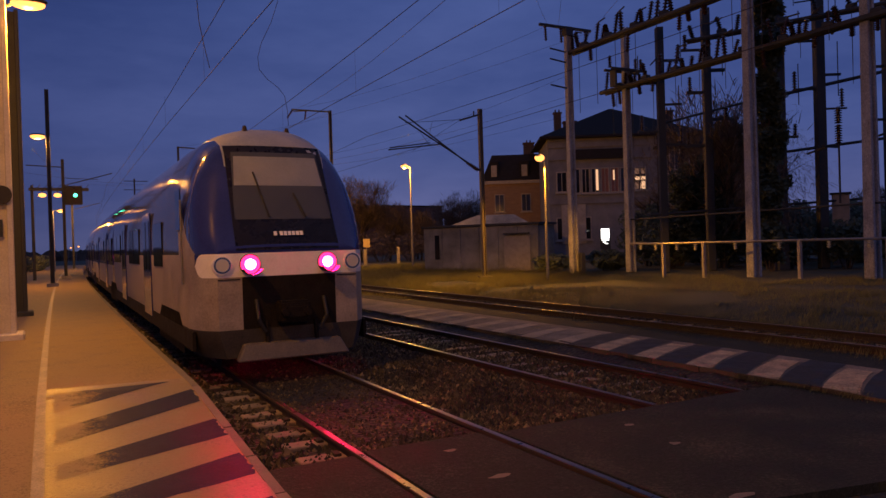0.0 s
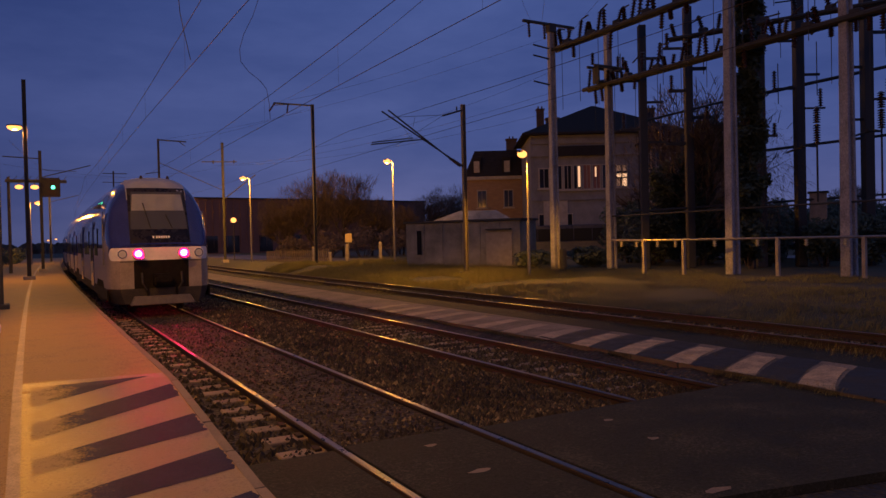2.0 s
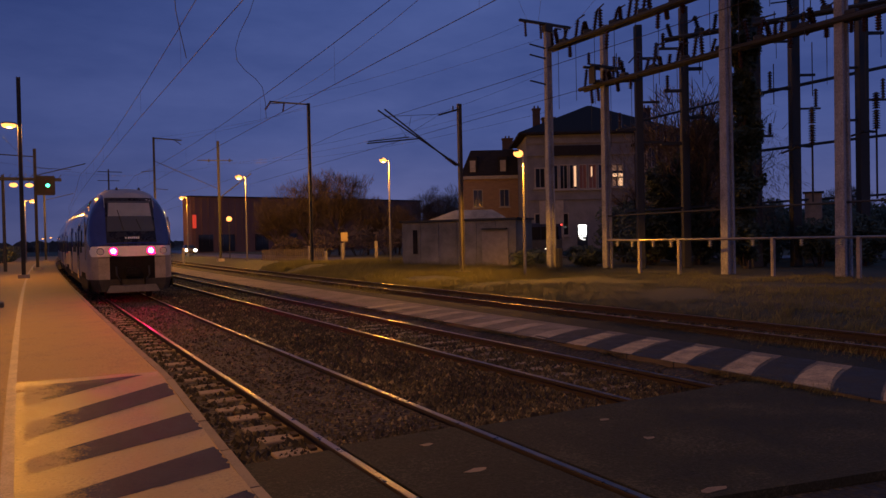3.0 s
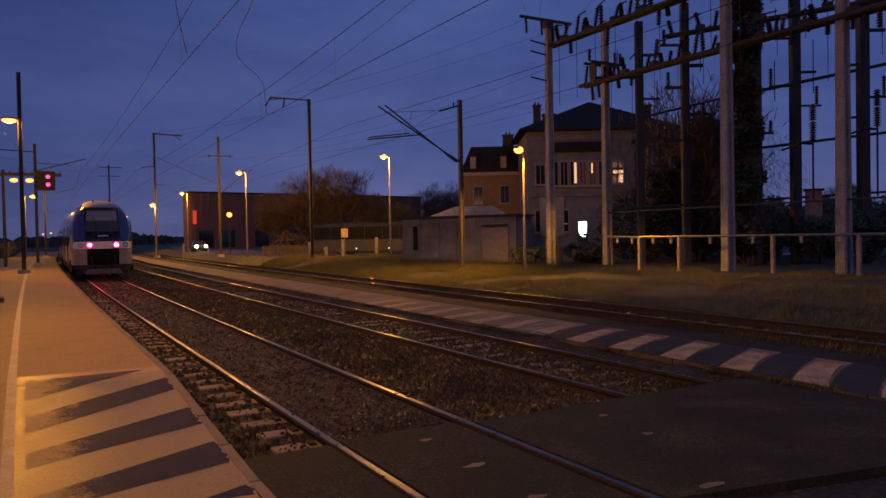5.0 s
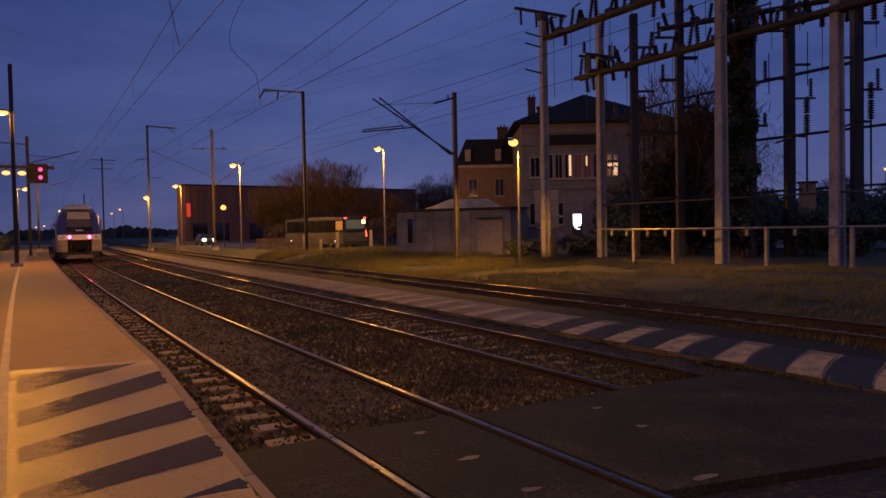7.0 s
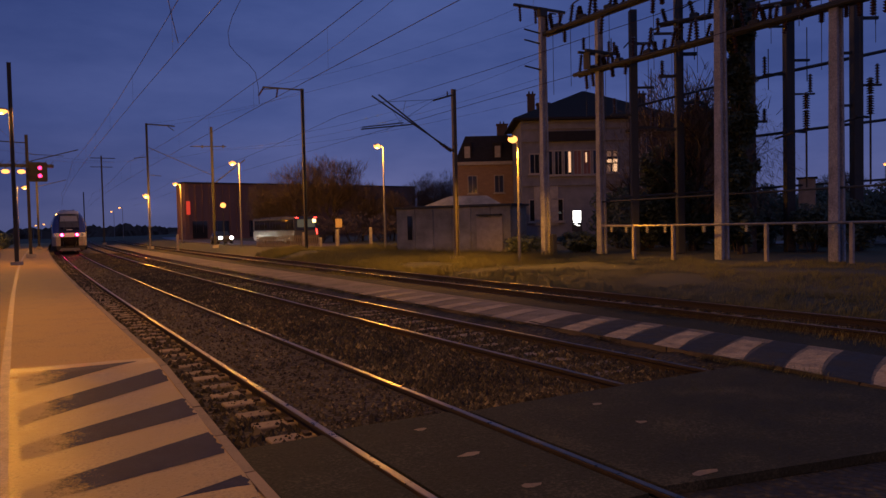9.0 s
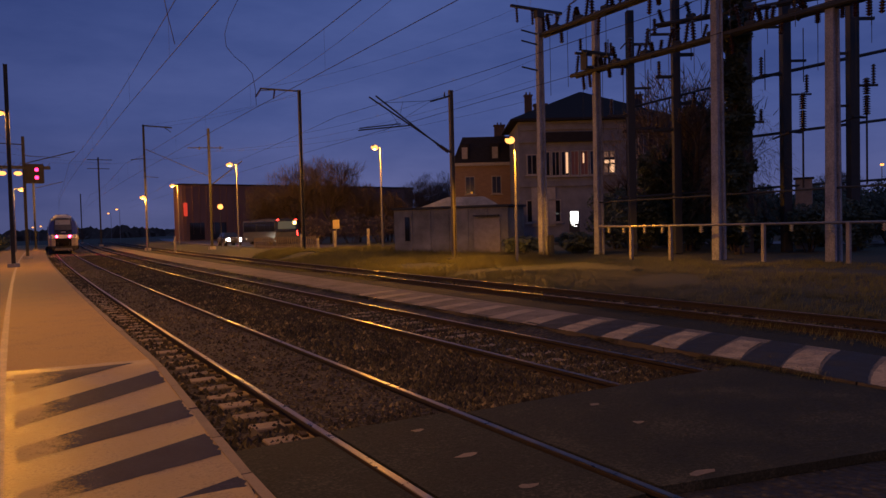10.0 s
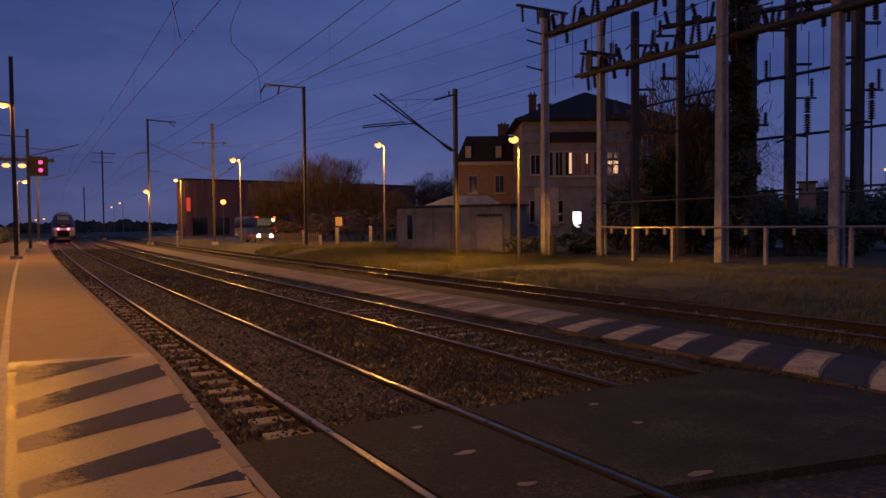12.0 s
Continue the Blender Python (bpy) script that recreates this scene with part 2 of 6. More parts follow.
CONCRETE_OLD = surface("mossy_old_concrete", (0.07, 0.074, 0.085), (0.33, 0.345, 0.38), (0.8, 0.95), scale=1.8, grain=20, bump=0.4, stretch=(1, 1, 0.6), wear=(0.46, 0.47, 0.5), grit=0.6)
MAST_GREY = surface("dull_grey_mast_steel", (0.06, 0.057, 0.05), (0.14, 0.13, 0.115), (0.5, 0.75), metal=0.2, scale=4, grain=50, bump=0.1)
MAST_PALE = surface("pale_painted_concrete", (0.46, 0.43, 0.37), (0.74, 0.69, 0.58), scale=1.6, grain=30, bump=0.3)
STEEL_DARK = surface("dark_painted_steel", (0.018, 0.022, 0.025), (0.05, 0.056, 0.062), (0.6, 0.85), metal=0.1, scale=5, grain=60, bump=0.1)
GALV = surface("galvanised_steel", (0.16, 0.16, 0.16), (0.3, 0.3, 0.29), (0.35, 0.6), metal=0.7, scale=5, grain=60, bump=0.1)
WIRE = surface("copper_wire", (0.02, 0.018, 0.016), (0.05, 0.04, 0.035), metal=0.6, scale=5, grain=60, bump=0)
PORCELAIN = surface("brown_porcelain", (0.025, 0.012, 0.009), (0.06, 0.03, 0.02), (0.15, 0.3), scale=6, grain=60, bump=0)
LAMP_GLASS = glow("sodium_lamp_glass", (1.0, 0.38, 0.09), 2.6)


# ---- ground ----
def ease(a, b, v):
    t = min(1.0, max(0.0, (v - a) / (b - a)))
    return t * t * (3 - 2 * t)


def ground_z(x, y):
    line = x - 0.5 * BEND * max(0.0, y) ** 2
    return -0.24 + 0.24 * ease(14.8, 18.0, line) + 0.3 * ease(38, 54, y) * ease(15, 18, line)


def make_ground():
    bm = bmesh.new()
    xs = [-1500, -400, -100, -30, -10, 0, 4, 8, 11, 13, 14.6] + [15 + 0.4 * i for i in range(9)] + [19, 20, 22, 25, 28, 32, 38, 46, 60, 90, 150, 400, 1500]
    ys = [-1500, -300, -60, -20, -5, 0, 5, 10, 15, 20, 25, 30, 36] + [38 + 2 * i for i in range(9)] + [58, 64, 72, 82, 95, 110, 130, 160, 220, 400, 900, 2500]
    rows = []
    for y in ys:
        shift = 0.5 * BEND * min(130.0, max(0.0, y)) ** 2
        rows.append([bm.verts.new((x + shift, y, ground_z(x + shift, y) + (0.03 * noise.noise((x * 0.7, y * 0.7, 0)) if 14 < x < 60 and 0 < y < 120 else 0))) for x in xs])
    for a, b in zip(rows, rows[1:]):
        for i in range(len(xs) - 1):
            bm.faces.new((a[i], a[i + 1], b[i + 1], b[i]))
    tagged(part("ground", bm, EARTH, smooth=True), "dark earth ground with sparse grass beside the railway", "ground", kind="structure")


make_ground()

LINE_Y = [-20, -10, -4, 0, 2, 4, 6, 6.7, 8, 10, 12, 15, 18, 22, 26, 30, 36, 42, 50, 58, 68, 80, 92, 106, 120, 140, 160, 190]


def ballast(x0, x1, z, name, label, y0=-20):
    bm = bmesh.new()
    ys = [y for y in LINE_Y if y >= y0]
    strip(bm, [along(x0, y, z) for y in ys], [along(x1, y, z) for y in ys], 0.12)
    return tagged(part(name, bm, BALLAST), label, "ballast", kind="structure")


ballast(1.68, 2.6, -0.128, "ballast_verge", "dark brown ballast along the platform edge")
ballast(2.66, 4.1, -0.09, "ballast_track", "dark brown ballast filling the near track between its rails", 6.85)
ballast(2.66, 4.1, -0.06, "ballast_track_near", "dark brown ballast between the rails before the crossing")
ballast(4.16, 6.38, -0.125, "ballast_main", "dark brown ballast bed between the two tracks")
ballast(6.38, 8.05, -0.132, "ballast_second", "dark brown ballast under the second track")
ballast(8.05, 8.7, -0.125, "ballast_edge", "dark brown ballast along the island platform")
ballast(12.5, 15.4, -0.19, "ballast_siding", "dark ballast bed under the siding track")
bm = bmesh.new()
strip(bm, [along(10.3, y, -0.1) for y in LINE_Y], [along(12.6, y, -0.14) for y in LINE_Y], 0.1)
tagged(part("cinder_path", bm, ASPHALT_DARK), "dark cinder path beside the siding", "path", kind="structure")


def scatter_stones():
    """Loose ballast stones lying on the bed between and beside the rails."""
    rng = random.Random(4)
    verts, faces = [], []
    for _ in range(60000):
        far = rng.random() ** 1.7
        y = 6.9 + 27 * far
        x = rng.uniform(1.72, 8.55) if rng.random() < 0.95 else rng.uniform(12.6, 15.2)
        near_rail = min(abs(x - TRACK_1 - 0.7525), abs(x - TRACK_1 + 0.7525), abs(x - TRACK_2 - 0.7525), abs(x - TRACK_2 + 0.7525))
        if near_rail < 0.1 or (x < 2.6 and rng.random() < 0.72) or (6.4 < x < 8.0 and rng.random() < 0.25):
            continue
        if 4.5 < x < 6.1 and rng.random() < 0.5:
            y = 6.9 + 27 * rng.random() ** 2.4
        s = rng.uniform(0.018, 0.056) * (1.0 if rng.random() < 0.9 else 1.4)
        heap = 0.05 * math.exp(-((x - 5.3) / 0.75) ** 2)
        bed = -0.128 if x < 2.63 else (-0.09 if x < 4.13 else ((-0.132 if 6.4 < x < 8.0 else -0.125) if x < 9 else -0.19))
        c = along(x, y, bed + heap + s * 0.35)
        base = len(verts)
        a = rng.uniform(0, 6.28)
        for k in range(4):
            r = s * rng.uniform(0.7, 1.25)
            verts.append((c.x + r * math.cos(a + k * 1.57), c.y + r * math.sin(a + k * 1.57), c.z - s * rng.uniform(0.2, 0.6)))
        verts.append((c.x + rng.uniform(-0.4, 0.4) * s, c.y + rng.uniform(-0.4, 0.4) * s, c.z + s * rng.uniform(0.5, 0.9)))
        for k in range(4):
            faces.append((base + k, base + (k + 1) % 4, base + 4))
    for _ in range(22000):
        y = 33 + 45 * rng.random() ** 1.3
        x = rng.uniform(1.75, 8.5)
        if min(abs(x - TRACK_1 - 0.7525), abs(x - TRACK_1 + 0.7525), abs(x - TRACK_2 - 0.7525), abs(x - TRACK_2 + 0.7525)) < 0.13:
            continue
        s = rng.uniform(0.05, 0.1)
        c = along(x, y, (-0.09 if 2.63 < x < 4.13 else -0.125) + 0.05 * math.exp(-((x - 5.3) / 0.75) ** 2) + 0.2 * s)
        base = len(verts)
        a = rng.uniform(0, 6.28)
        for k in range(4):
            r = s * rng.uniform(0.7, 1.25)
            verts.append((c.x + r * math.cos(a + k * 1.57), c.y + r * math.sin(a + k * 1.57), c.z - 0.5 * s))
        verts.append((c.x, c.y, c.z + s * rng.uniform(0.3, 0.6)))
        for k in range(4):
            faces.append((base + k, base + (k + 1) % 4, base + 4))
    me = bpy.data.meshes.new("ballast_stones")
    me.from_pydata(verts, [], faces)
    me.materials.append(STONE)
    tagged(new("ballast_stones", me), "loose brown grey ballast stones between the rails", "ballast stones", kind="stuff")
    bm = bmesh.new()
    ys = [6.85] + [y for y in LINE_Y if y > 7]
    strip(bm, [along(4.55, y, -0.12) for y in ys], [along(5.3, y, -0.07) for y in ys], 0.05)
    strip(bm, [along(5.3, y, -0.07) for y in ys], [along(6.05, y, -0.12) for y in ys], 0.05)
    tagged(part("ballast_heap", bm, BALLAST), "low heap of ballast between the two tracks", "ballast", kind="structure")
    bm = bmesh.new()
    strip(bm, [(4.2, -12, -0.06), (4.2, 3.9, -0.06)], [(6.395, -12, -0.06), (6.395, 3.42, -0.06)], 0.12)
    strip(bm, [(6.54, -12, -0.06), (6.54, 3.38, -0.06)], [(7.86, -12, -0.06), (7.86, 3.1, -0.06)], 0.12)
    tagged(part("trodden_earth", bm, BALLAST), "trodden earth between the rails before the crossing", "earth", kind="structure")


scatter_stones()


# ---- tracks ----
def rail(x, name, shiny, y0=-20, y1=190, head_from=-20):
    """A flat-bottomed rail in its line: foot, web and head, with the running surface on top."""
    profile = [(-0.07, -0.172), (0.07, -0.172), (0.07, -0.158), (0.012, -0.14), (0.01, -0.05), (0.034, -0.04), (0.036, -0.008), (0.028, 0.0), (-0.028, 0.0), (-0.036, -0.008), (-0.034, -0.04), (-0.01, -0.05), (-0.012, -0.14), (-0.07, -0.158)]
    bm, top = bmesh.new(), bmesh.new()
    ys = [y for y in LINE_Y if y0 <= y <= y1]
    rings = [[bm.verts.new(along(x + px, y, pz)) for px, pz in profile] for y in ys]
    for a, b in zip(rings, rings[1:]):
        for i in range(len(profile)):
            j = (i + 1) % len(profile)
            bm.faces.new((a[i], a[j], b[j], b[i]))
    worn = [y for y in ys if y >= head_from]
    strip(top, [along(x - 0.031, y, 0.004) for y in worn], [along(x + 0.031, y, 0.004) for y in worn], 0.01)
    ob = tagged(part(name, bm, RUST), "rusty steel rail with a polished running surface" if shiny else "dull rusty steel rail of a siding", "rail", "rails", "structure")
    part("rail_head", top, RAIL_TOP if shiny else RAIL_DULL, ob, "polished steel running surface")
    if head_from > y0:
        grime = bmesh.new()
        strip(grime, [(x - 0.06, y, 0.003) for y in (-12, 0, 3.0)], [(x + 0.06, y, 0.003) for y in (-12, 0, 3.0)], 0.008)
        part("grime", grime, ASPHALT_DARK, ob, "black grime over the rail in the crossing")
    return ob


RAIL_DULL = surface("dull_rail_head", (0.12, 0.09, 0.07), (0.26, 0.21, 0.17), (0.3, 0.45), metal=0.9, scale=3, grain=90, bump=0.05)
for centre, shiny in ((TRACK_1, True), (TRACK_2, True), (TRACK_3, False)):
    for side in (-0.7525, 0.7525):
        rail(centre + side, "rail", shiny, head_from=6.65 if centre == TRACK_2 else -20)


def sleepers(centre, name, y0, near, far, z=-0.165):
    bm = bmesh.new()
    box(bm, (0, 0, 0), (2.5, 0.24, 0.12))
    bevelled(bm, 0.012, 1)
    me = to_mesh("sleeper", bm, SLEEPER)
    chair = bmesh.new()
    for s in (-0.7525, 0.7525):
        for d in (-0.1, 0.1):
            box(chair, (s + d, 0, 0.07), (0.07, 0.14, 0.035))
    chair_me = to_mesh("rail_clip", chair, RUST)
    holder = thing(name, "row of weathered sleepers half sunk in ballast", "sleepers", kind="structure")
    rest = bmesh.new()
    rng = random.Random(int(centre * 10))
    i, y = 0, y0
    while y < far:
        c = along(centre, y, z + rng.uniform(-0.008, 0.008))
        m = pose(c.x + rng.uniform(-0.03, 0.03), c.y, c.z, 0, rng.uniform(-0.5, 0.5), heading(y) + rng.uniform(-0.8, 0.8))
        if y < near:
            ob = share("sleeper", me, holder, m)
            share("rail_clip", chair_me, ob, pose(0, 0, 0))
        else:
            box(rest, c, (2.5, 0.24, 0.12), heading(y))
        y += 0.6
    tagged(part("far_sleepers", rest, SLEEPER, holder), kind="stuff")


sleepers(TRACK_1, "sleepers_1", 7.2, 60, 130)
sleepers(TRACK_2, "sleepers_2", 7.2, 55, 110, z=-0.176)
sleepers(TRACK_3, "sleepers_3", 2.0, 40, 90, z=-0.24)


# ---- the foot crossing between the platforms ----
def crossing():
    edge = 6.78
    ob = thing("foot_crossing", "black asphalt foot crossing laid level with the rails", "crossing", kind="structure")
    # between the platforms the asphalt runs over the second track; its near edge is cut aslant
    for x0, x1, ya, yc, yb, yd, z in ((1.7, 2.575, 3.6, 3.6, edge, edge, -0.012), (2.72, 4.04, 4.05, 3.92, edge + 0.1, edge + 0.06, -0.012), (4.2, 8.62, 3.92, 3.0, edge - 0.12, edge - 0.2, 0.009)):
        n = 10
        bm = bmesh.new()
        strip(bm, [(x0, ya + (yb - ya) * i / n, z) for i in range(n + 1)], [(x1, yc + (yd - yc) * i / n, z) for i in range(n + 1)], 0.2)
        part("asphalt_slab", bm, ASPHALT_DARK, ob)
    rng = random.Random(3)
    for x, y in ((3.45, 6.4), (3.44, 5.46), (3.4, 4.54), (4.69, 3.95), (5.35, 5.3), (5.5, 6.1)):
        b = bmesh.new()
        w = rng.uniform(0.07, 0.13)
        pts = [b.verts.new((x + w * math.cos(a) * rng.uniform(0.4, 1.3), y + 0.05 * math.sin(a) * rng.uniform(0.7, 1.2), -0.0075 if x < 4.2 else 0.0135)) for a in [k * 0.785 for k in range(8)]]
        b.faces.new(pts)
        part("paint_patch", b, KERB, ob, "worn pale paint patch")
    lip = bmesh.new()
    strip(lip, [(2.72, edge + 0.1, -0.02), (2.72, edge + 0.22, -0.1)], [(4.04, edge + 0.06, -0.02), (4.04, edge + 0.2, -0.1)], 0.06)
    strip(lip, [(4.2, edge - 0.12, -0.02), (4.2, edge - 0.02, -0.1)], [(6.39, edge - 0.14, -0.02), (6.39, edge - 0.03, -0.1)], 0.06)
    part("crossing_lip", lip, CONCRETE, ob, "pale broken edge of the asphalt")


crossing()


# ---- the near platform, with its ramp down to the crossing ----
def ramp_z(y):
    return 0.3 * min(1.0, max(0.0, (y - 5.6) / 4.6))


P1_EDGE = 1.66
WHITE_LINE = surface("worn_white_line", (0.12, 0.1, 0.07), (0.4, 0.34, 0.25), (0.5, 0.7), scale=3, grain=40)


def platform_near():
    ys = [-12, -6, -2, 2, 4, 5, 5.6, 6.4, 7.2, 8, 8.8, 9.6, 10.2, 10.8, 12, 14, 17, 20, 24, 28, 34, 40, 48, 58, 70, 84, 100, 120, 145]
    bm = bmesh.new()
    strip(bm, [along(-5.5, y, ramp_z(y)) for y in ys], [along(P1_EDGE - 0.09, y, ramp_z(y)) for y in ys], 0.6)
    ob = tagged(part("platform_near", bm, ASPHALT), "damp asphalt station platform ramping down to the crossing", "platform", kind="structure")
    y = 5.0
    rng = random.Random(8)
    while y < 100:
        l = 0.98
        b = bmesh.new()
        za, zb = ramp_z(y), ramp_z(y + l)
        strip(b, [(-0.045, -l / 2, za - ramp_z(y + l / 2)), (-0.045, l / 2, zb - ramp_z(y + l / 2))], [(0.045, -l / 2, za - ramp_z(y + l / 2)), (0.045, l / 2, zb - ramp_z(y + l / 2))], 0.5)
        k = part("kerb_stone", b, KERB, ob)
        c = along(P1_EDGE - 0.045, y + l / 2, ramp_z(y + l / 2) + 0.004 + rng.uniform(-0.003, 0.004))
        k.matrix_basis = pose(c.x + rng.uniform(-0.006, 0.006), c.y, c.z, 0, 0, heading(y))
        y += 1.0
    return ob


platform = platform_near()


def painted(parent, name, outline, material, zfun, label, thick=0.004, bow=0.0):
    """A patch of paint, as thin as paint, following the slope of what it lies on."""
    b = bmesh.new()
    n = 14
    (a, bb, c, d) = [Vector(p) for p in outline]
    rows = []
    rng = random.Random(int(a.y * 100))
    for i in range(n + 1):
        l, r = a.lerp(d, i / n), bb.lerp(c, i / n)
        row = []
        for j in range(17):
            p = l.lerp(r, j / 16)
            edge = (i in (0, n)) or (j in (0, 16))
            wob = rng.uniform(-0.02, 0.02) if edge else 0
            py = p.y + 4 * bow * j / 16 * (1 - j / 16)
            row.append(b.verts.new((p.x + wob, py + wob * 0.7, zfun(py) + thick)))
        rows.append(row)
    for p, q in zip(rows, rows[1:]):
        for j in range(16):
            b.faces.new((p[j], p[j + 1], q[j + 1], q[j]))
    return part(name, b, material, parent, label)


# slanting dark bands, with the pale ground of the paint between them
painted(platform, "pale_band", ((-0.14, 5.0), (1.565, 5.0), (1.565, 10.62), (-0.14, 10.86)), PAINT_WORN, ramp_z, "worn pale painted warning field")
for near_l, near_r, far_r, far_l in (
        ((0.0, 9.42), (1.36, 10.42), (1.38, 10.45), (0.0, 10.48)),
        ((0.0, 8.17), (1.565, 9.2), (1.565, 9.83), (0.0, 8.74)),
        ((0.0, 7.15), (1.565, 7.72), (1.565, 8.38), (0.0, 7.55)),
        ((0.0, 6.12), (1.565, 6.52), (1.565, 7.14), (0.0, 6.45)),
        ((0.0, 5.05), (1.565, 5.45), (1.565, 5.97), (0.0, 5.38))):
    painted(platform, "dark_band", (near_l, near_r, far_r, far_l), PAINT_DARK, ramp_z, "dark slanting painted band", 0.006)

bm = bmesh.new()
ys = [2.5, 4, 5.6, 7, 8.5, 10.2, 11.2, 13, 15, 18, 21, 25, 30, 36, 42, 50, 60, 72, 88]
strip(bm, [along(-0.2, y, ramp_z(y) + 0.012) for y in ys], [along(-0.1, y, ramp_z(y) + 0.012) for y in ys], 0.006)
part("safety_line", bm, WHITE_LINE, platform, "worn white safety line")


# ---- the island platform ----
def platform_island():
    def top(y):
        return 0.06 * min(1.0, max(0.0, (y - 3.0) / 3.0))
    ys = [-6, 0, 2, 3.5, 4.5, 5.5, 6.5, 7, 8, 9, 10, 11, 13, 15, 18, 21, 25, 30, 36, 44, 54, 66, 80, 100, 120]
    bm = bmesh.new()
    strip(bm, [along(8.82, y, top(y)) for y in ys], [along(10.42, y, top(y)) for y in ys], 0.5)
    ob = tagged(part("platform_island", bm, ASPHALT_P2), "narrow low asphalt island platform between the tracks", "platform", kind="structure")
    y = 4.0
    rng = random.Random(18)
    while y < 70:
        b = bmesh.new()
        m = top(y + 0.5)
        strip(b, [(-0.1, -0.49, top(y) - m), (-0.1, 0.49, top(y + 1) - m)], [(0.1, -0.49, top(y) - m), (0.1, 0.49, top(y + 1) - m)], 0.4)
        k = part("kerb_stone", b, KERB_OLD, ob)
        c = along(8.715, y + 0.5, m + 0.004 + rng.uniform(-0.004, 0.004))
        k.matrix_basis = pose(c.x + rng.uniform(-0.008, 0.008), c.y, c.z, 0, 0, heading(y))
        y += 1.0
    for i in range(14):
        y = 5.57 + 1.14 * (i - 1)
        painted(ob, "pale_band", ((8.63, y - 0.1), (10.12, y + 0.65), (10.12, y + 1.02), (8.63, y + 0.4)), PAINT_PALE if i < 6 else PAINT_FADED, top, "pale slanting painted band", 0.009, 0.05)
    for i in range(7):
        y = 4.96 + 1.14 * (i - 1)
        painted(ob, "dark_band", ((8.63, y - 0.1), (10.4, y + 0.7), (10.4, y + 1.28), (8.63, y + 0.5)), PAINT_MATT, top, "dark slanting painted band", 0.007, 0.05)
    return ob


def dirt_bank():
    bm = bmesh.new()
    ys = [6.7 + 0.35 * i for i in range(130)]
    rng = random.Random(2)
    strip(bm, [along(8.15 + rng.uniform(-0.12, 0.1), y, -0.125) for y in ys], [along(8.7 + rng.uniform(-0.03, 0.06), y, 0.055 + rng.uniform(-0.06, 0.03)) for y in ys], 0.04)
    tagged(part("dirt_bank", bm, BALLAST), "ragged dirt heaped along the island platform edge", "dirt", kind="structure")


dirt_bank()
KERB_OLD = surface("old_dark_kerb", (0.03, 0.027, 0.022), (0.09, 0.078, 0.06), scale=3, grain=50, per_piece=0.15)
platform_island()


# ---- the train ----
BLUE = surface("deep_blue_paint", (0.016, 0.018, 0.11), (0.025, 0.029, 0.165), (0.09, 0.15), scale=2, grain=30, bump=0.02, coat=0.4)
SILVER = surface("silver_grey_paint", (0.16, 0.16, 0.17), (0.25, 0.25, 0.26), (0.3, 0.45), metal=0.2, scale=2, grain=30, bump=0.02, coat=0.2)
TRAIN_GREY = surface("dusty_light_grey_paint", (0.16, 0.14, 0.12), (0.35, 0.305, 0.262), (0.35, 0.5), scale=2.5, grain=30, bump=0.03)
WHITE_BAND = surface("white_paint", (0.64, 0.64, 0.65), (0.8, 0.8, 0.8), (0.25, 0.4), scale=3, grain=30, bump=0.02)
BLACK_MASK = surface("black_glossy_paint", (0.013, 0.011, 0.018), (0.024, 0.019, 0.03), (0.2, 0.35), scale=3, grain=30, bump=0.02)
PLOUGH = surface("scuffed_dark_grey", (0.06, 0.055, 0.05), (0.14, 0.125, 0.11), (0.5, 0.7), scale=4, grain=40)
VALANCE = surface("dark_grey_valance", (0.018, 0.017, 0.017), (0.06, 0.055, 0.052), (0.6, 0.85), scale=3, grain=40, specular=0.2)
ROOF_SILVER = surface("pale_roof_paint", (0.17, 0.195, 0.26), (0.26, 0.285, 0.36), (0.5, 0.65), scale=2, grain=30, bump=0.02)
SIDE_GREY = surface("glossy_dark_grey_side", (0.034, 0.035, 0.045), (0.075, 0.076, 0.088), (0.035, 0.07), metal=0.0, scale=2, grain=30, bump=0.02, coat=0.0, specular=0.17)
UNDER = surface("grimy_underframe", (0.006, 0.005, 0.005), (0.022, 0.019, 0.017), (0.7, 0.95), scale=5, grain=40, specular=0.1)
RUBBER = surface("black_rubber", (0.012, 0.012, 0.012), (0.03, 0.03, 0.03), (0.6, 0.8), scale=5, grain=40, bump=0.1)
SCREEN_GLASS = pane("windscreen_glass", (0.11, 0.122, 0.15), 0.06)
SIDE_GLASS = pane("tinted_side_glass", (0.012, 0.013, 0.016), 0.06)
BLIND = surface("grey_sun_blind", (0.34, 0.38, 0.46), (0.44, 0.48, 0.57), (0.5, 0.7), scale=3, grain=40, bump=0.02)
TAIL_RED = glow("red_tail_lamp", (1.0, 0.02, 0.13), 4.0)
TAIL_CORE = glow("tail_lamp_core", (1.0, 0.004, 0.06), 1100.0)
LENS_OFF = pane("clear_lamp_lens", (0.5, 0.5, 0.48), 0.08)
CHROME = surface("lamp_reflector", (0.4, 0.4, 0.4), (0.6, 0.6, 0.6), (0.1, 0.2), metal=1.0, scale=9, grain=60, bump=0)

STEPS_Y = [0, 0.03, 0.07, 0.13, 0.2, 0.26, 0.32, 0.38, 0.45, 0.52, 0.6, 0.68, 0.78, 0.84, 0.95, 1.1, 1.3, 1.6, 2.0, 2.5, 2.9, 3.3]
LOW_Z = [0.36, 0.46, 0.62, 0.8, 1.0, 1.25, 1.5, 1.62, 1.8, 1.99]


def half_width(y):
    return 1.13 + 0.32 * (1 - (1 - min(1.0, y / 0.95)) ** 2.6)


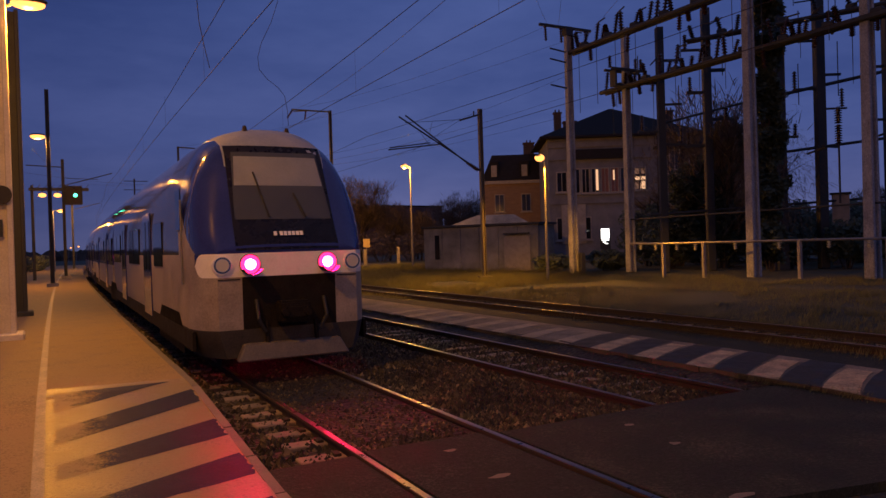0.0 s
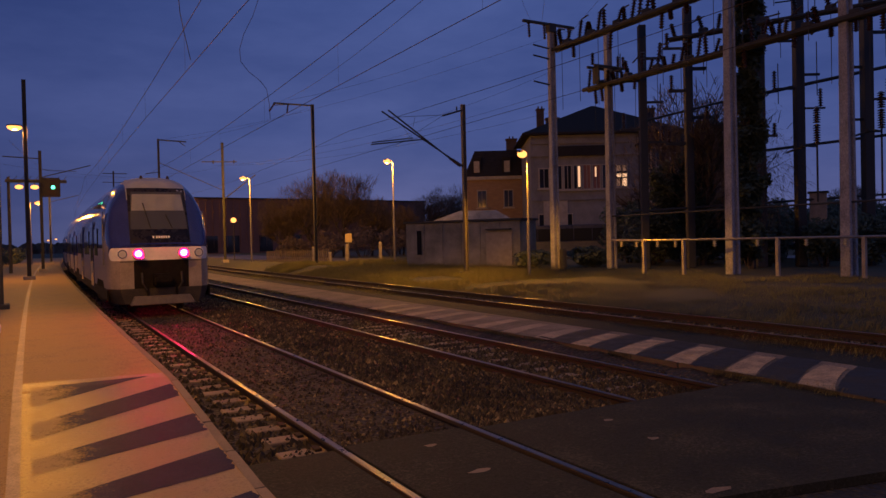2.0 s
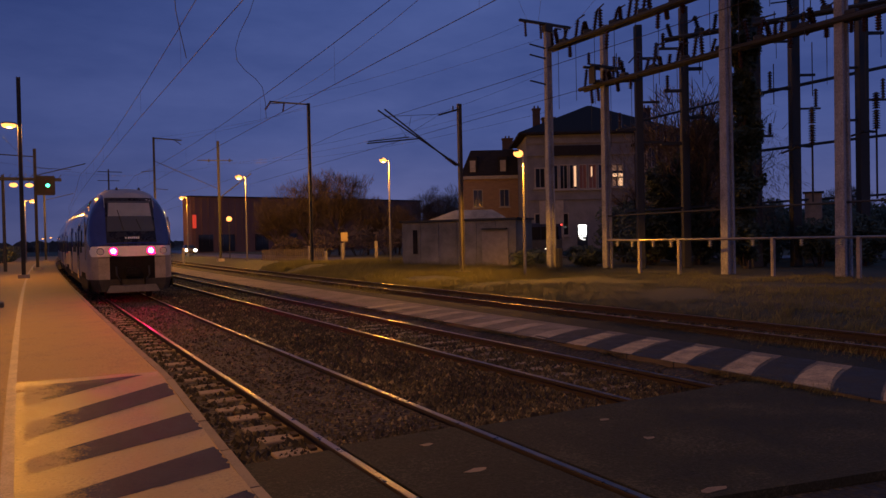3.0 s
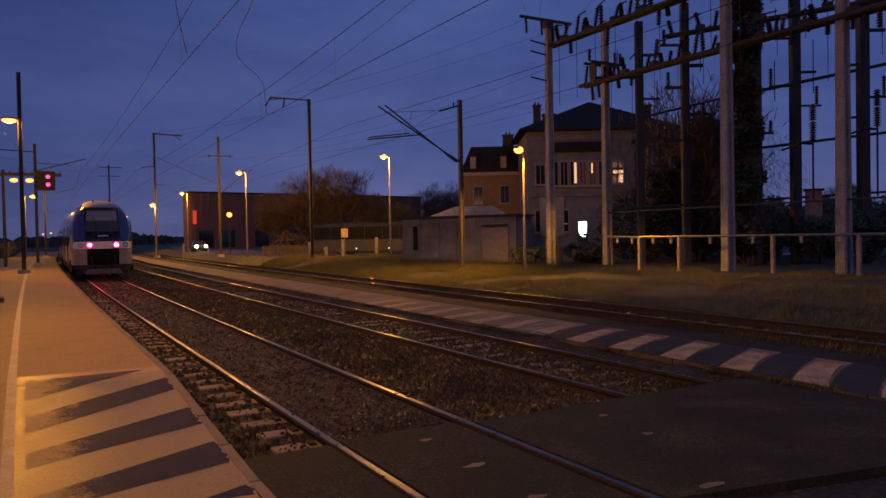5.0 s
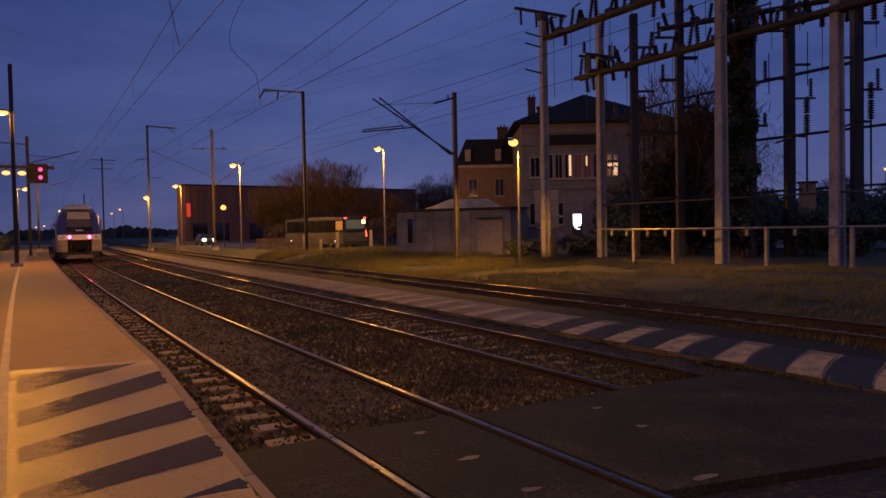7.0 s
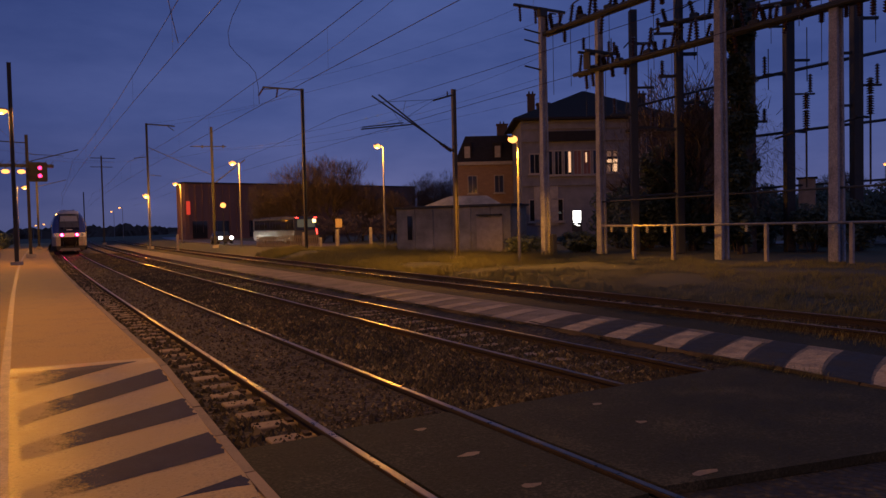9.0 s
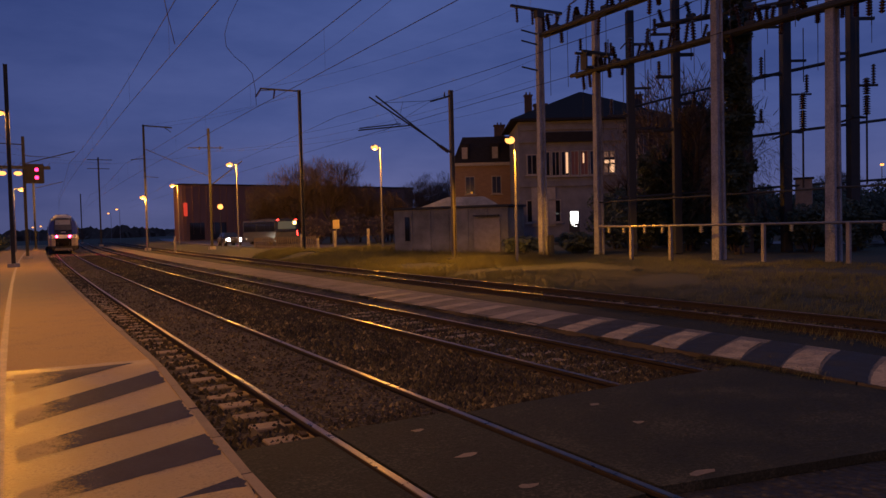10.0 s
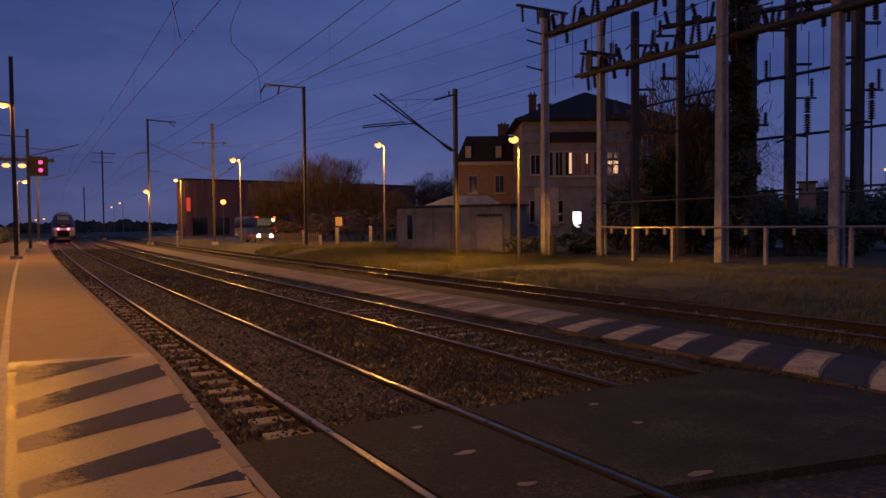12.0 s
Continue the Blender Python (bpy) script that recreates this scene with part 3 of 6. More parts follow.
def roof_line(y):
    pts = [(0, 2.1), (0.07, 2.24), (0.2, 2.5), (0.78, 3.8), (0.95, 4.0), (1.3, 4.14), (2.0, 4.2), (3.3, 4.2)]
    for (a, za), (b, zb) in zip(pts, pts[1:]):
        if y <= b:
            return za + (zb - za) * (y - a) / (b - a)
    return pts[-1][1]


def ring(y, w, top):
    pts = []
    for z in LOW_Z:
        tuck = 1.0 - 0.1 * max(0.0, (0.85 - z) / 0.5) ** 1.5
        pts.append((-w * tuck, z))
    n, k = 18, 2 / (2.6 + 0.5 * min(1.0, max(0.0, (y - 1.0) / 2.3)))
    for i in range(1, n + 1):
        a = math.pi / 2 * i / n
        pts.append((-w * math.cos(a) ** k if i < n else 0.0, 1.99 + (top - 1.99) * math.sin(a) ** k))
    return pts + [(-x, z) for x, z in reversed(pts[:-1])]


def loft(stations, groups, cap=False):
    """Skin over the rings at the stations; the faces go to the groups by where their middle lies."""
    made = {}

    def face(corners):
        c = sum((Vector(p) for p in corners), Vector()) / len(corners)
        bm = made.setdefault(groups(c), bmesh.new())
        bm.faces.new([bm.verts.new(p) for p in corners])
    rings = [[(x, y, z) for x, z in ring(y, w, top)] for y, w, top in stations]
    for a, b in zip(rings, rings[1:]):
        for i in range(len(a) - 1):
            face((a[i], a[i + 1], b[i + 1], b[i]))
    if cap:
        a = rings[0]
        for i in range((len(a) - 1) // 2):
            j = len(a) - 1 - i
            if j - i - 1 > 1 and a[i][2] < 1.61 and a[i][2] > 0.79:
                l0, l1, r1, r0 = a[i], a[i + 1], a[j - 1], a[j]
                m = [(-0.76, l0[1], l0[2]), (-0.76, l1[1], l1[2]), (0.76, l1[1], l1[2]), (0.76, l0[1], l0[2])]
                face((l0, l1, m[1], m[0]))
                face((m[0], m[1], m[2], m[3]))
                face((m[3], m[2], r1, r0))
            elif j - i - 1 > 1:
                face((a[i], a[i + 1], a[j - 1], a[j]))
            else:
                face((a[i], a[i + 1], a[j]))
    for bm in made.values():
        bmesh.ops.remove_doubles(bm, verts=bm.verts[:], dist=0.0005)
    return made


def cab_zone(c):
    # The nose shell is darker below 0.8 m.
    if c.z < 0.8 and c.y < 2.0:
        return "lower_valance"
    if 1.62 < c.z < 1.99 and c.y < 0.42:
        return "light_band"
    # Flat face coloured near-black in place of the recess's shade.
    if c.z < 1.62 and c.y < 0.05 and abs(c.x) < 0.8:
        return "recess_shade"
    if c.z < 1.99:
        return "lower_shell"
    if abs(c.x) < 0.85 and c.y < 2.6 and c.y > 0.7:
        return "roof_cap"
    return "cab_shell" if c.y < 3.3 else "side_wall"


ZONES = {"lower_valance": VALANCE, "light_band": WHITE_BAND, "recess_shade": UNDER, "lower_shell": TRAIN_GREY,
         "black_mask": BLACK_MASK, "roof_cap": ROOF_SILVER, "cab_shell": BLUE, "side_wall": SIDE_GREY, "cab_flank": TRAIN_GREY, "cab_side": SIDE_GREY}
CAR = 18.2
TRAIN_CURVE = (11.566, 5.6829, -0.05700, 0.02573)


def plate(bm, corners, thick):
    """A thin pane or panel from its four corners, thickened along its normal."""
    a, b, c, d = [Vector(p) for p in corners]
    n = (b - a).cross(d - a).normalized() * thick
    low = [bm.verts.new(p) for p in (a, b, c, d)]
    top = [bm.verts.new(p + n) for p in (a, b, c, d)]
    bm.faces.new(low[::-1])
    bm.faces.new(top)
    for i in range(4):
        j = (i + 1) % 4
        bm.faces.new((low[i], low[j], top[j], top[i]))


def bogie(car, y):
    bm = bmesh.new()
    for s in (-1, 1):
        box(bm, (s * 1.02, y, 0.5), (0.14, 2.9, 0.22))
        for d in (-1.2, 0, 1.2):
            box(bm, (s * 1.05, y + d, 0.42), (0.24, 0.42, 0.3))
    box(bm, (0, y, 0.55), (1.9, 0.5, 0.2))
    b = part("bogie", bm, UNDER, car, "grimy black bogie frame")
    for s in (-1, 1):
        # Black plate on the closed skirt imitates the dark opening at the wheels.
        a = bmesh.new()
        pts = [(-1.7, 0.34), (1.7, 0.34), (1.55, 0.78), (1.2, 1.0), (-1.2, 1.0), (-1.55, 0.78)]
        f = a.faces.new([a.verts.new((s * 1.455, y + p, q)) for p, q in pts])
        bmesh.ops.solidify(a, geom=[f], thickness=0.03)
        part("bogie_shade_plate", a, UNDER, b, "black plate standing in for the shaded opening over the wheels")
    for d in (-1.2, 1.2):
        w = bmesh.new()
        rod(w, (-0.82, y + d, 0.44), (-0.68, y + d, 0.44), 0.44, n=24)
        rod(w, (0.68, y + d, 0.44), (0.82, y + d, 0.44), 0.44, n=24)
        rod(w, (-0.75, y + d, 0.44), (0.75, y + d, 0.44), 0.09)
        part("wheelset", w, RUST, b)


def car_sides(car, y0, y1, cab):
    """Windows, doors and trim along both sides, and the gear on the roof."""
    for s in (-1, 1):
        x = s * 1.456
        doors = [y0 + (y1 - y0) * f for f in ((0.36, 0.74) if cab else (0.25, 0.7))]
        for dy in doors:
            b = bmesh.new()
            box(b, (x, dy, 1.78), (0.03, 1.5, 2.3))
            bevelled(b, 0.012, 1)
            d = part("door", b, BLUE, car, "blue double sliding door")
            for k in (-0.36, 0.36):
                g = bmesh.new()
                box(g, (x + s * 0.018, dy + k, 2.2), (0.012, 0.5, 1.1))
                part("door_window", g, SIDE_GLASS, d)
        y = y0 + 0.5
        while y + 1.5 < y1:
            if all(abs(y + 0.7 - dy) > 1.5 for dy in doors) and not (cab and y < 3.4):
                g = bmesh.new()
                box(g, (x, y + 0.7, 2.2), (0.026, 1.36, 0.9))
                bevelled(g, 0.012, 1)
                part("side_window", g, SIDE_GLASS, car)
            y += 1.52
        t = bmesh.new()
        box(t, (x * 0.985, (y0 + y1) / 2, 0.62), (0.05, y1 - y0 - 0.3, 0.3))
        part("skirt", t, UNDER, car)
    for k, f in enumerate((0.25, 0.5, 0.76)):
        r = bmesh.new()
        box(r, (0, y0 + (y1 - y0) * f, 4.13), (1.3, 2.6, 0.2))
        bevelled(r, 0.05, 2)
        part("roof_unit", r, SILVER, car, "grey roof equipment box")


def cab_car():
    car = thing("train_cab_car", "blue and silver regional train end car with red tail lights", "train car", group="cars of the train")
    st = [(y, half_width(y), roof_line(y)) for y in STEPS_Y] + [(y, 1.45, 4.2) for y in (4, 6, 9, 12, 15, CAR - 0.4)]
    names = dict(lower_valance="black valance under the nose", light_band="white band carrying the lamps", recess_shade="flat near-black face imitating the shaded coupler recess", lower_shell="dusty light grey lower shell",
                 black_mask="dark windscreen surround", roof_cap="silver roof front", cab_shell="deep blue cab shell", side_wall="dark glossy side wall",
                 cab_flank="light grey flank under the slanting blue", cab_side="dark glossy side wall behind the cab")
    zones = loft(st, cab_zone, cap=True)
    # the blue of the cab sweeps down to the lamp band in a slanting line; behind it the flank is grey
    whole = zones.pop("cab_shell")
    slant = ((0, 0.42, 1.99), (0, -0.62, 0.9))
    midline = ((0, 0, 0), (1, 0, 0))
    upright = ((0, 1.78, 2.9), (0, 1.0, -0.12))
    for zone, cuts in (("cab_shell", ((slant, False), (upright, True))), ("cab_flank", ((slant, True), (upright, True), (midline, True))), ("far_cab_flank", ((slant, True), (upright, True), (midline, False))), ("cab_side", ((upright, False),))):
        piece = whole.copy()
        for (co, no), keep_low in cuts:
            bmesh.ops.bisect_plane(piece, geom=piece.verts[:] + piece.edges[:] + piece.faces[:], plane_co=co, plane_no=no, clear_outer=keep_low, clear_inner=not keep_low)
        zones[zone] = piece
    # the white band ends in rounded tips: what lies outside the rounding takes the paint above or below it
    def cut(bm, angle, inside):
        n = (0, math.cos(angle), math.sin(angle))
        bmesh.ops.bisect_plane(bm, geom=bm.verts[:] + bm.edges[:] + bm.faces[:], plane_co=(0, 0.235 + 0.185 * n[1], 1.805 + 0.185 * n[2]), plane_no=n, clear_outer=inside, clear_inner=not inside)

    band = zones["light_band"]
    tips = [radians(d) for d in (72, 50, 28)]
    for sign, home in ((1, "cab_shell"), (-1, "lower_shell")):
        for a in tips:
            off = band.copy()
            cut(off, sign * a, False)
            me = bpy.data.meshes.new("tip")
            off.to_mesh(me)
            off.free()
            zones[home].from_mesh(me)
            bpy.data.meshes.remove(me)
            cut(band, sign * a, True)
        bmesh.ops.remove_doubles(zones[home], verts=zones[home].verts[:], dist=0.001)
    for zone, bm in zones.items():
        zone = zone.replace("far_", "")
        part(zone, bm, ZONES[zone], car, names[zone], smooth=True)
    # panels that follow the rounded front: dark surround, windscreen and the blind behind it
    def on_front(x, z, lift=0.0):
        lo, hi = 0.0, 1.6
        for _ in range(30):
            y = (lo + hi) / 2
            p = 2.6 + 0.5 * min(1.0, max(0.0, (y - 1.0) / 2.3))
            u = min(1.0, abs(x) / half_width(y))
            if 1.99 + (roof_line(y) - 1.99) * (1 - u ** p) ** (1 / p) > z:
                hi = y
            else:
                lo = y
        return Vector((x, hi - lift, z + lift * 0.3))

    def panel(name, half_low, half_top, z0, z1, lift, ma, label):
        b = bmesh.new()
        rows = []
        for i in range(13):
            f = i / 12
            h = half_low + (half_top - half_low) * f
            rows.append([b.verts.new(on_front(h * (k / 6 - 1), z0 + (z1 - z0) * f, lift)) for k in range(13)])
        for p, q in zip(rows, rows[1:]):
            for k in range(12):
                b.faces.new((p[k], p[k + 1], q[k + 1], q[k]))
        bmesh.ops.solidify(b, geom=b.faces[:], thickness=-0.006)
        return part(name, b, ma, car, label, smooth=True)
    panel("black_mask", 0.84, 0.82, 2.03, 3.78, 0.012, BLACK_MASK, "dark windscreen surround")
    scr = panel("windscreen", 0.8, 0.72, 2.52, 3.66, 0.022, SCREEN_GLASS, "dark tinted windscreen glass")
    panel("sun_blind", 0.74, 0.69, 3.08, 3.58, 0.03, BLIND, "pale blind drawn down behind the windscreen")
    for a, b in (((-0.25, 2.55), (-0.42, 3.3)), ((0.35, 2.55), (0.2, 2.95))):
        w = bmesh.new()
        rod(w, on_front(*a, 0.05), on_front(*b, 0.05), 0.014)
        part("wiper", w, RUBBER, scr)
    # lamps in the white band: red tail lamps inside, clear headlamps outside
    for x in (-0.63, 0.63):
        for r, y, ma, nm in ((0.165, -0.018, RUBBER, "lamp_rim"), (0.15, -0.03, TAIL_RED, "tail_lamp"), (0.085, -0.04, TAIL_CORE, "tail_lamp_core")):
            b = bmesh.new()
            rod(b, (x, 0.02, 1.815), (x, y, 1.815), r, n=24)
            part(nm, b, ma, car, "glowing red tail lamp" if "tail" in nm else "")
        # Lip added to hold the tail lamp's red off the ballast below.
        lip = bmesh.new()
        for k in range(8):
            a, c = math.pi * (1.15 + 0.7 * k / 8), math.pi * (1.15 + 0.7 * (k + 1) / 8)
            plate(lip, [(x + 0.16 * math.cos(a), 0.0, 1.815 + 0.16 * math.sin(a)), (x + 0.16 * math.cos(c), 0.0, 1.815 + 0.16 * math.sin(c)), (x + 0.16 * math.cos(c), -0.24, 1.815 + 0.16 * math.sin(c)), (x + 0.16 * math.cos(a), -0.24, 1.815 + 0.16 * math.sin(a))], 0.008)
        part("added_light_lip", lip, RUBBER, car)
    for x, y in ((-1.06, 0.0), (1.06, 0.0)):
        for r, d, ma, nm in ((0.15, 0.03, WHITE_BAND, "headlamp_bezel"), (0.13, 0.036, CHROME, "headlamp_reflector"), (0.10, 0.045, LENS_OFF, "headlamp")):
            b = bmesh.new()
            rod(b, (x, y + 0.12, 1.81), (x, y - d, 1.81), r, n=24)
            part(nm, b, ma, car, "unlit clear headlamp")
    b = bmesh.new()
    v = box(b, (0, -0.12, 0.45), (1.8, 0.2, 0.26))
    for q in v:
        if q.co.z > 0.45:
            q.co.x *= 0.86
            q.co.y += 0.08
    bevelled(b, 0.02, 1)
    part("snowplough", b, PLOUGH, car, "pale grey snowplough blade")
    for x in (-0.96, 0.96):
        b = bmesh.new()
        box(b, (x, -0.004, 1.585), (0.34, 0.012, 0.022))
        part("panel_seam", b, RUBBER, car)
    for x in (-0.4, 0.4):
        b = bmesh.new()
        rod(b, (x, 0.0, 0.9), (x, -0.1, 0.5), 0.035)
        part("plough_stay", b, UNDER, car)
    # coupler before its painted recess, step plate, number bar, roof fittings
    b = bmesh.new()
    box(b, (0, -0.12, 1.05), (0.5, 0.3, 0.34))
    box(b, (0, -0.2, 1.05), (0.34, 0.25, 0.22))
    bevelled(b, 0.03, 2)
    for x in (-0.18, 0.18):
        rod(b, (x, -0.22, 1.05), (x, -0.36, 1.05), 0.06, n=10)
    part("coupler", b, UNDER, car, "dark automatic coupler")
    for x in (-0.55, 0.55):
        b = bmesh.new()
        rod(b, (x, 0.0, 1.25), (x, -0.14, 0.95), 0.03)
        rod(b, (x, -0.14, 0.95), (x * 0.8, -0.1, 0.75), 0.03)
        part("air_hose", b, RUBBER, car)
    for i in range(7):
        b = bmesh.new()
        box(b, (-0.2 + i * 0.066 + (0.03 if i else 0), 0.05, 2.29), (0.05, 0.012, 0.075), rx=-30)
        part("number_bar", b, WHITE_BAND, car, "pale bar in place of a digit")
    for x, y, z in ((-0.35, 1.3, 4.12), (0.45, 1.5, 4.14)):
        b = bmesh.new()
        rod(b, (x, y, z - 0.05), (x, y, z + 0.08), 0.06, 0.03)
        part("roof_horn", b, RUST, car)
    for s in (-1, 1):
        b = bmesh.new()
        box(b, (s * 1.46, 1.55, 2.75), (0.02, 0.55, 0.7))
        bevelled(b, 0.02, 1)
        part("cab_side_window", b, SIDE_GLASS, car)
        b = bmesh.new()
        rod(b, (s * 1.48, 1.15, 1.5), (s * 1.48, 1.15, 2.9), 0.018)
        part("grab_rail", b, GALV, car)
    car_sides(car, 0.3, CAR - 0.5, True)
    bogie(car, 3.0)
    bogie(car, CAR)
    return car


def middle_car():
    car = thing("train_middle_car", "silver and blue regional train middle car", "train car", group="cars of the train")
    st = [(y, 1.45, 4.2) for y in (0.3, 3, 6, 9, 12, 15, CAR - 0.3)]
    for zone, bm in loft(st, lambda c: "lower_shell" if c.z < 1.62 else ("window_band" if c.z < 2.9 else "upper_shell"), cap=True).items():
        part(zone, bm, TRAIN_GREY if zone == "lower_shell" else (BLUE if zone == "window_band" else SIDE_GREY), car, smooth=True)
    g = bmesh.new()
    box(g, (0, -0.05, 2.2), (2.3, 0.75, 3.1))
    part("gangway_bellows", g, RUBBER, car, "black rubber gangway")
    car_sides(car, 0.3, CAR - 0.5, False)
    bogie(car, CAR)
    return car


tail_car = cab_car()
cars = [tail_car, middle_car()]
cars.append(copy_thing(cars[1], pose(0, 40, 0)))
cars.append(copy_thing(cars[1], pose(0, 60, 0)))


def train_y(t):
    """How far up the line the tail lamps are: leaving at a steady 5.7 m/s, then picking up speed."""
    return TRAIN_CURVE[0] + TRAIN_CURVE[1] * t + TRAIN_CURVE[2] * t * t + TRAIN_CURVE[3] * t ** 3


# ---- street lamps and platform lamps ----
def street_lamp(place, height, toward, watts, label="slim galvanised street lamp with a glowing sodium head", reach=0.75, group="street lamps", hooded=False):
    lamp = thing("street_lamp", label, "street lamp", pose(*place, 0, 0, toward), group)
    b = bmesh.new()
    rod(b, (0, 0, 0), (0, 0, height * 0.45), 0.085, 0.075, 12)
    rod(b, (0, 0, height * 0.45), (0, 0, height - 0.1), 0.062, 0.042, 12)
    part("pole", b, GALV, lamp, smooth=True)
    b = bmesh.new()
    rod(b, (0, 0, height - 0.12), (-0.12, 0, height + 0.02), 0.042)
    rod(b, (-0.12, 0, height + 0.02), (-reach + 0.2, 0, height + 0.06), 0.036)
    part("arm", b, GALV, lamp)
    b = bmesh.new()
    ball(b, (-reach, 0, height + 0.06), (0.36, 0.17, 0.1), 14, 8)
    part("lamp_head", b, STEEL_DARK, lamp, smooth=True)
    b = bmesh.new()
    ball(b, (-reach - 0.02, 0, height - 0.02), (0.34, 0.22, 0.185), 14, 8)
    part("lamp_glass", b, LAMP_GLASS, lamp, "glowing orange sodium lamp glass", smooth=True)
    if watts:
        a = radians(toward)
        sodium_light((place[0] - reach * math.cos(a), place[1] - reach * math.sin(a), place[2] + height - 0.33), watts, hooded=hooded)
    return lamp


for x, y, z, h, watts in ((18.0, 67.0, 0.3, 7.66, 4300), (18.75, 98.0, 0.3, 7.6, 3600), (19.8, 130.0, 0.3, 7.6, 2600), (24.2, 200.8, 0.3, 7.7, 0), (26.6, 241.0, 0.3, 7.7, 0)):
    street_lamp((x, y, z), h, 25, watts)
street_lamp((0.62, 92.0, 0.3), 6.75, 180, 1500, "slim galvanised platform lamp with a glowing sodium head")
for x, y, h in ((5.7, 263.0, 4.7), (7.9, 262.0, 5.0)):
    street_lamp((x, y, -0.24), h, 180, 0)
street_lamp((12.75, 84.0, 0.06), 5.75, 25, 1500, "short galvanised lamp at the end of the island platform, glowing orange", 0.3)
street_lamp((24.72, 50.95, 0.2), 7.85, 30, 4400)
street_lamp((21.95, 29.87, 0.0), 6.15, 30, 4000, "slim street lamp standing in rough grass, glowing orange", 0.55, hooded=True)


def platform_column(x, y, z, h, lamp, label, watts=0, ma=MAST_PALE):
    """A concrete mast of H section on a plinth; it may carry a lamp on a short arm."""
    col = thing("platform_mast", label, "mast", pose(x, y, z), "platform masts")
    for s in (-1, 1):
        b = bmesh.new()
        box(b, (s * 0.15, 0, h / 2), (0.11, 0.34, h))
        bevelled(b, 0.015, 1)
        part("flange", b, ma, col)
    b = bmesh.new()
    box(b, (0, 0, h / 2), (0.2, 0.12, h - 0.1))
    part("web", b, ma, col)
    b = bmesh.new()
    box(b, (0, 0, 0.03), (0.7, 0.7, 0.22))
    bevelled(b, 0.03, 1)
    part("plinth", b, ma, col)
    if lamp:
        b = bmesh.new()
        rod(b, (0.1, 0, lamp - 0.1), (0.62, -0.1, lamp + 0.05), 0.03)
        part("lamp_arm", b, GALV, col)
        b = bmesh.new()
        ball(b, (0.62, -0.1, lamp + 0.06), (0.38, 0.18, 0.09), 14, 8)
        part("lamp_head", b, STEEL_DARK, col, smooth=True)
        b = bmesh.new()
        ball(b, (0.62, -0.1, lamp - 0.01), (0.34, 0.16, 0.12), 14, 8)
        part("lamp_glass", b, LAMP_GLASS, col, "glowing orange sodium lamp glass", smooth=True)
        sodium_light((x + 0.62, y - 0.1, z + lamp - 0.22), watts)
    return col


near_mast = platform_column(-0.84, 18.1, 0.3, 10.5, 7.15, "pale concrete platform mast with a glowing sodium lamp", 1150)
b = bmesh.new()
rod(b, (0.02, -0.19, 3.05), (0.02, -0.3, 3.05), 0.19, n=24)
part("round_sign", b, RUBBER, near_mast, "black round sign seen in the dark")
b = bmesh.new()
box(b, (-0.08, -0.2, 2.35), (0.2, 0.04, 0.36))
part("notice_plate", b, STEEL_DARK, near_mast)
# Same mast in dark steel: being unlit is put into its colour.
platform_column(-0.78, 25.0, 0.3, 9.0, 0, "platform mast with its shade put into a dark grey colour", ma=STEEL_DARK)
platform_column(-2.3, 8.2, 0.15, 9.4, 8.3, "concrete platform mast with a sodium lamp beside the ramp", 1500)
# Added out of view behind the camera, as warm fill on ground and tracks.
platform_column(-1.9, -17.0, 0.0, 9.4, 8.6, "added unseen platform mast whose sodium lamp gives warm fill light", 4200)


# ---- overhead line masts ----
def line_mast(name, x, y, z, h, label, lit=GALV):
    m = thing(name, label, "mast", pose(x, y, z), "overhead line masts")
    b = bmesh.new()
    for s in (-1, 1):
        box(b, (s * 0.09, 0, h / 2), (0.03, 0.2, h))
    box(b, (0, 0, h / 2), (0.17, 0.025, h))
    part("shaft", b, lit, m)
    b = bmesh.new()
    box(b, (0, 0, 0.05), (0.6, 0.6, 0.3))
    part("foundation", b, CONCRETE, m)
    return m


def arm(mast, *tubes, material=None, name="arm"):
    b = bmesh.new()
    for p, q, r in tubes:
        rod(b, p, q, r, n=8)
    return part(name, b, material or STEEL_DARK, mast)


def insulator(bm, p, q, r=0.09, n=6):
    """A stack of porcelain sheds from p to q."""
    p, q = Vector(p), Vector(q)
    rod(bm, p, q, r * 0.4)
    for i in range(n):
        a = p.lerp(q, (i + 0.25) / n)
        c = p.lerp(q, (i + 0.75) / n)
        rod(bm, a, c, r, r * 0.55, 10)


mast_a = line_mast("line_mast", 21.28, 34.8, 0.0, 9.45, "steel overhead line mast with a slanting cantilever, lit orange below", MAST_GREY)
arm(mast_a, ((0, 0, 9.15), (-1.3, 0.0, 8.75), 0.05), ((-0.4, 0, 9.05), (-0.4, 0, 9.3), 0.04), ((-1.3, 0, 8.75), (-4.2, 0, 7.0), 0.008), name="top_bracket")
arm(mast_a, ((-0.05, 0, 6.0), (-4.95, 0, 8.75), 0.045), name="cantilever_tube")
arm(mast_a, ((-0.05, 0.35, 6.05), (-4.4, 0.35, 8.9), 0.045), name="cantilever_tube")
arm(mast_a, ((-2.55, 0, 7.4), (-5.6, 0, 7.0), 0.035), ((-3.0, 0.3, 7.5), (-5.4, 0.3, 7.15), 0.03), name="steady_arm")
arm(mast_a, ((-1.2, 0, 8.8), (-4.6, 0, 8.45), 0.012), ((-3.2, 0, 7.8), (-3.0, 0, 8.6), 0.01), ((-3.8, 0, 8.1), (-3.2, 0, 7.3), 0.01), name="stay_wire")
b = bmesh.new()
insulator(b, (-0.15, 0, 6.07), (-0.75, 0, 6.4), 0.08)
part("insulator", b, PORCELAIN, mast_a)
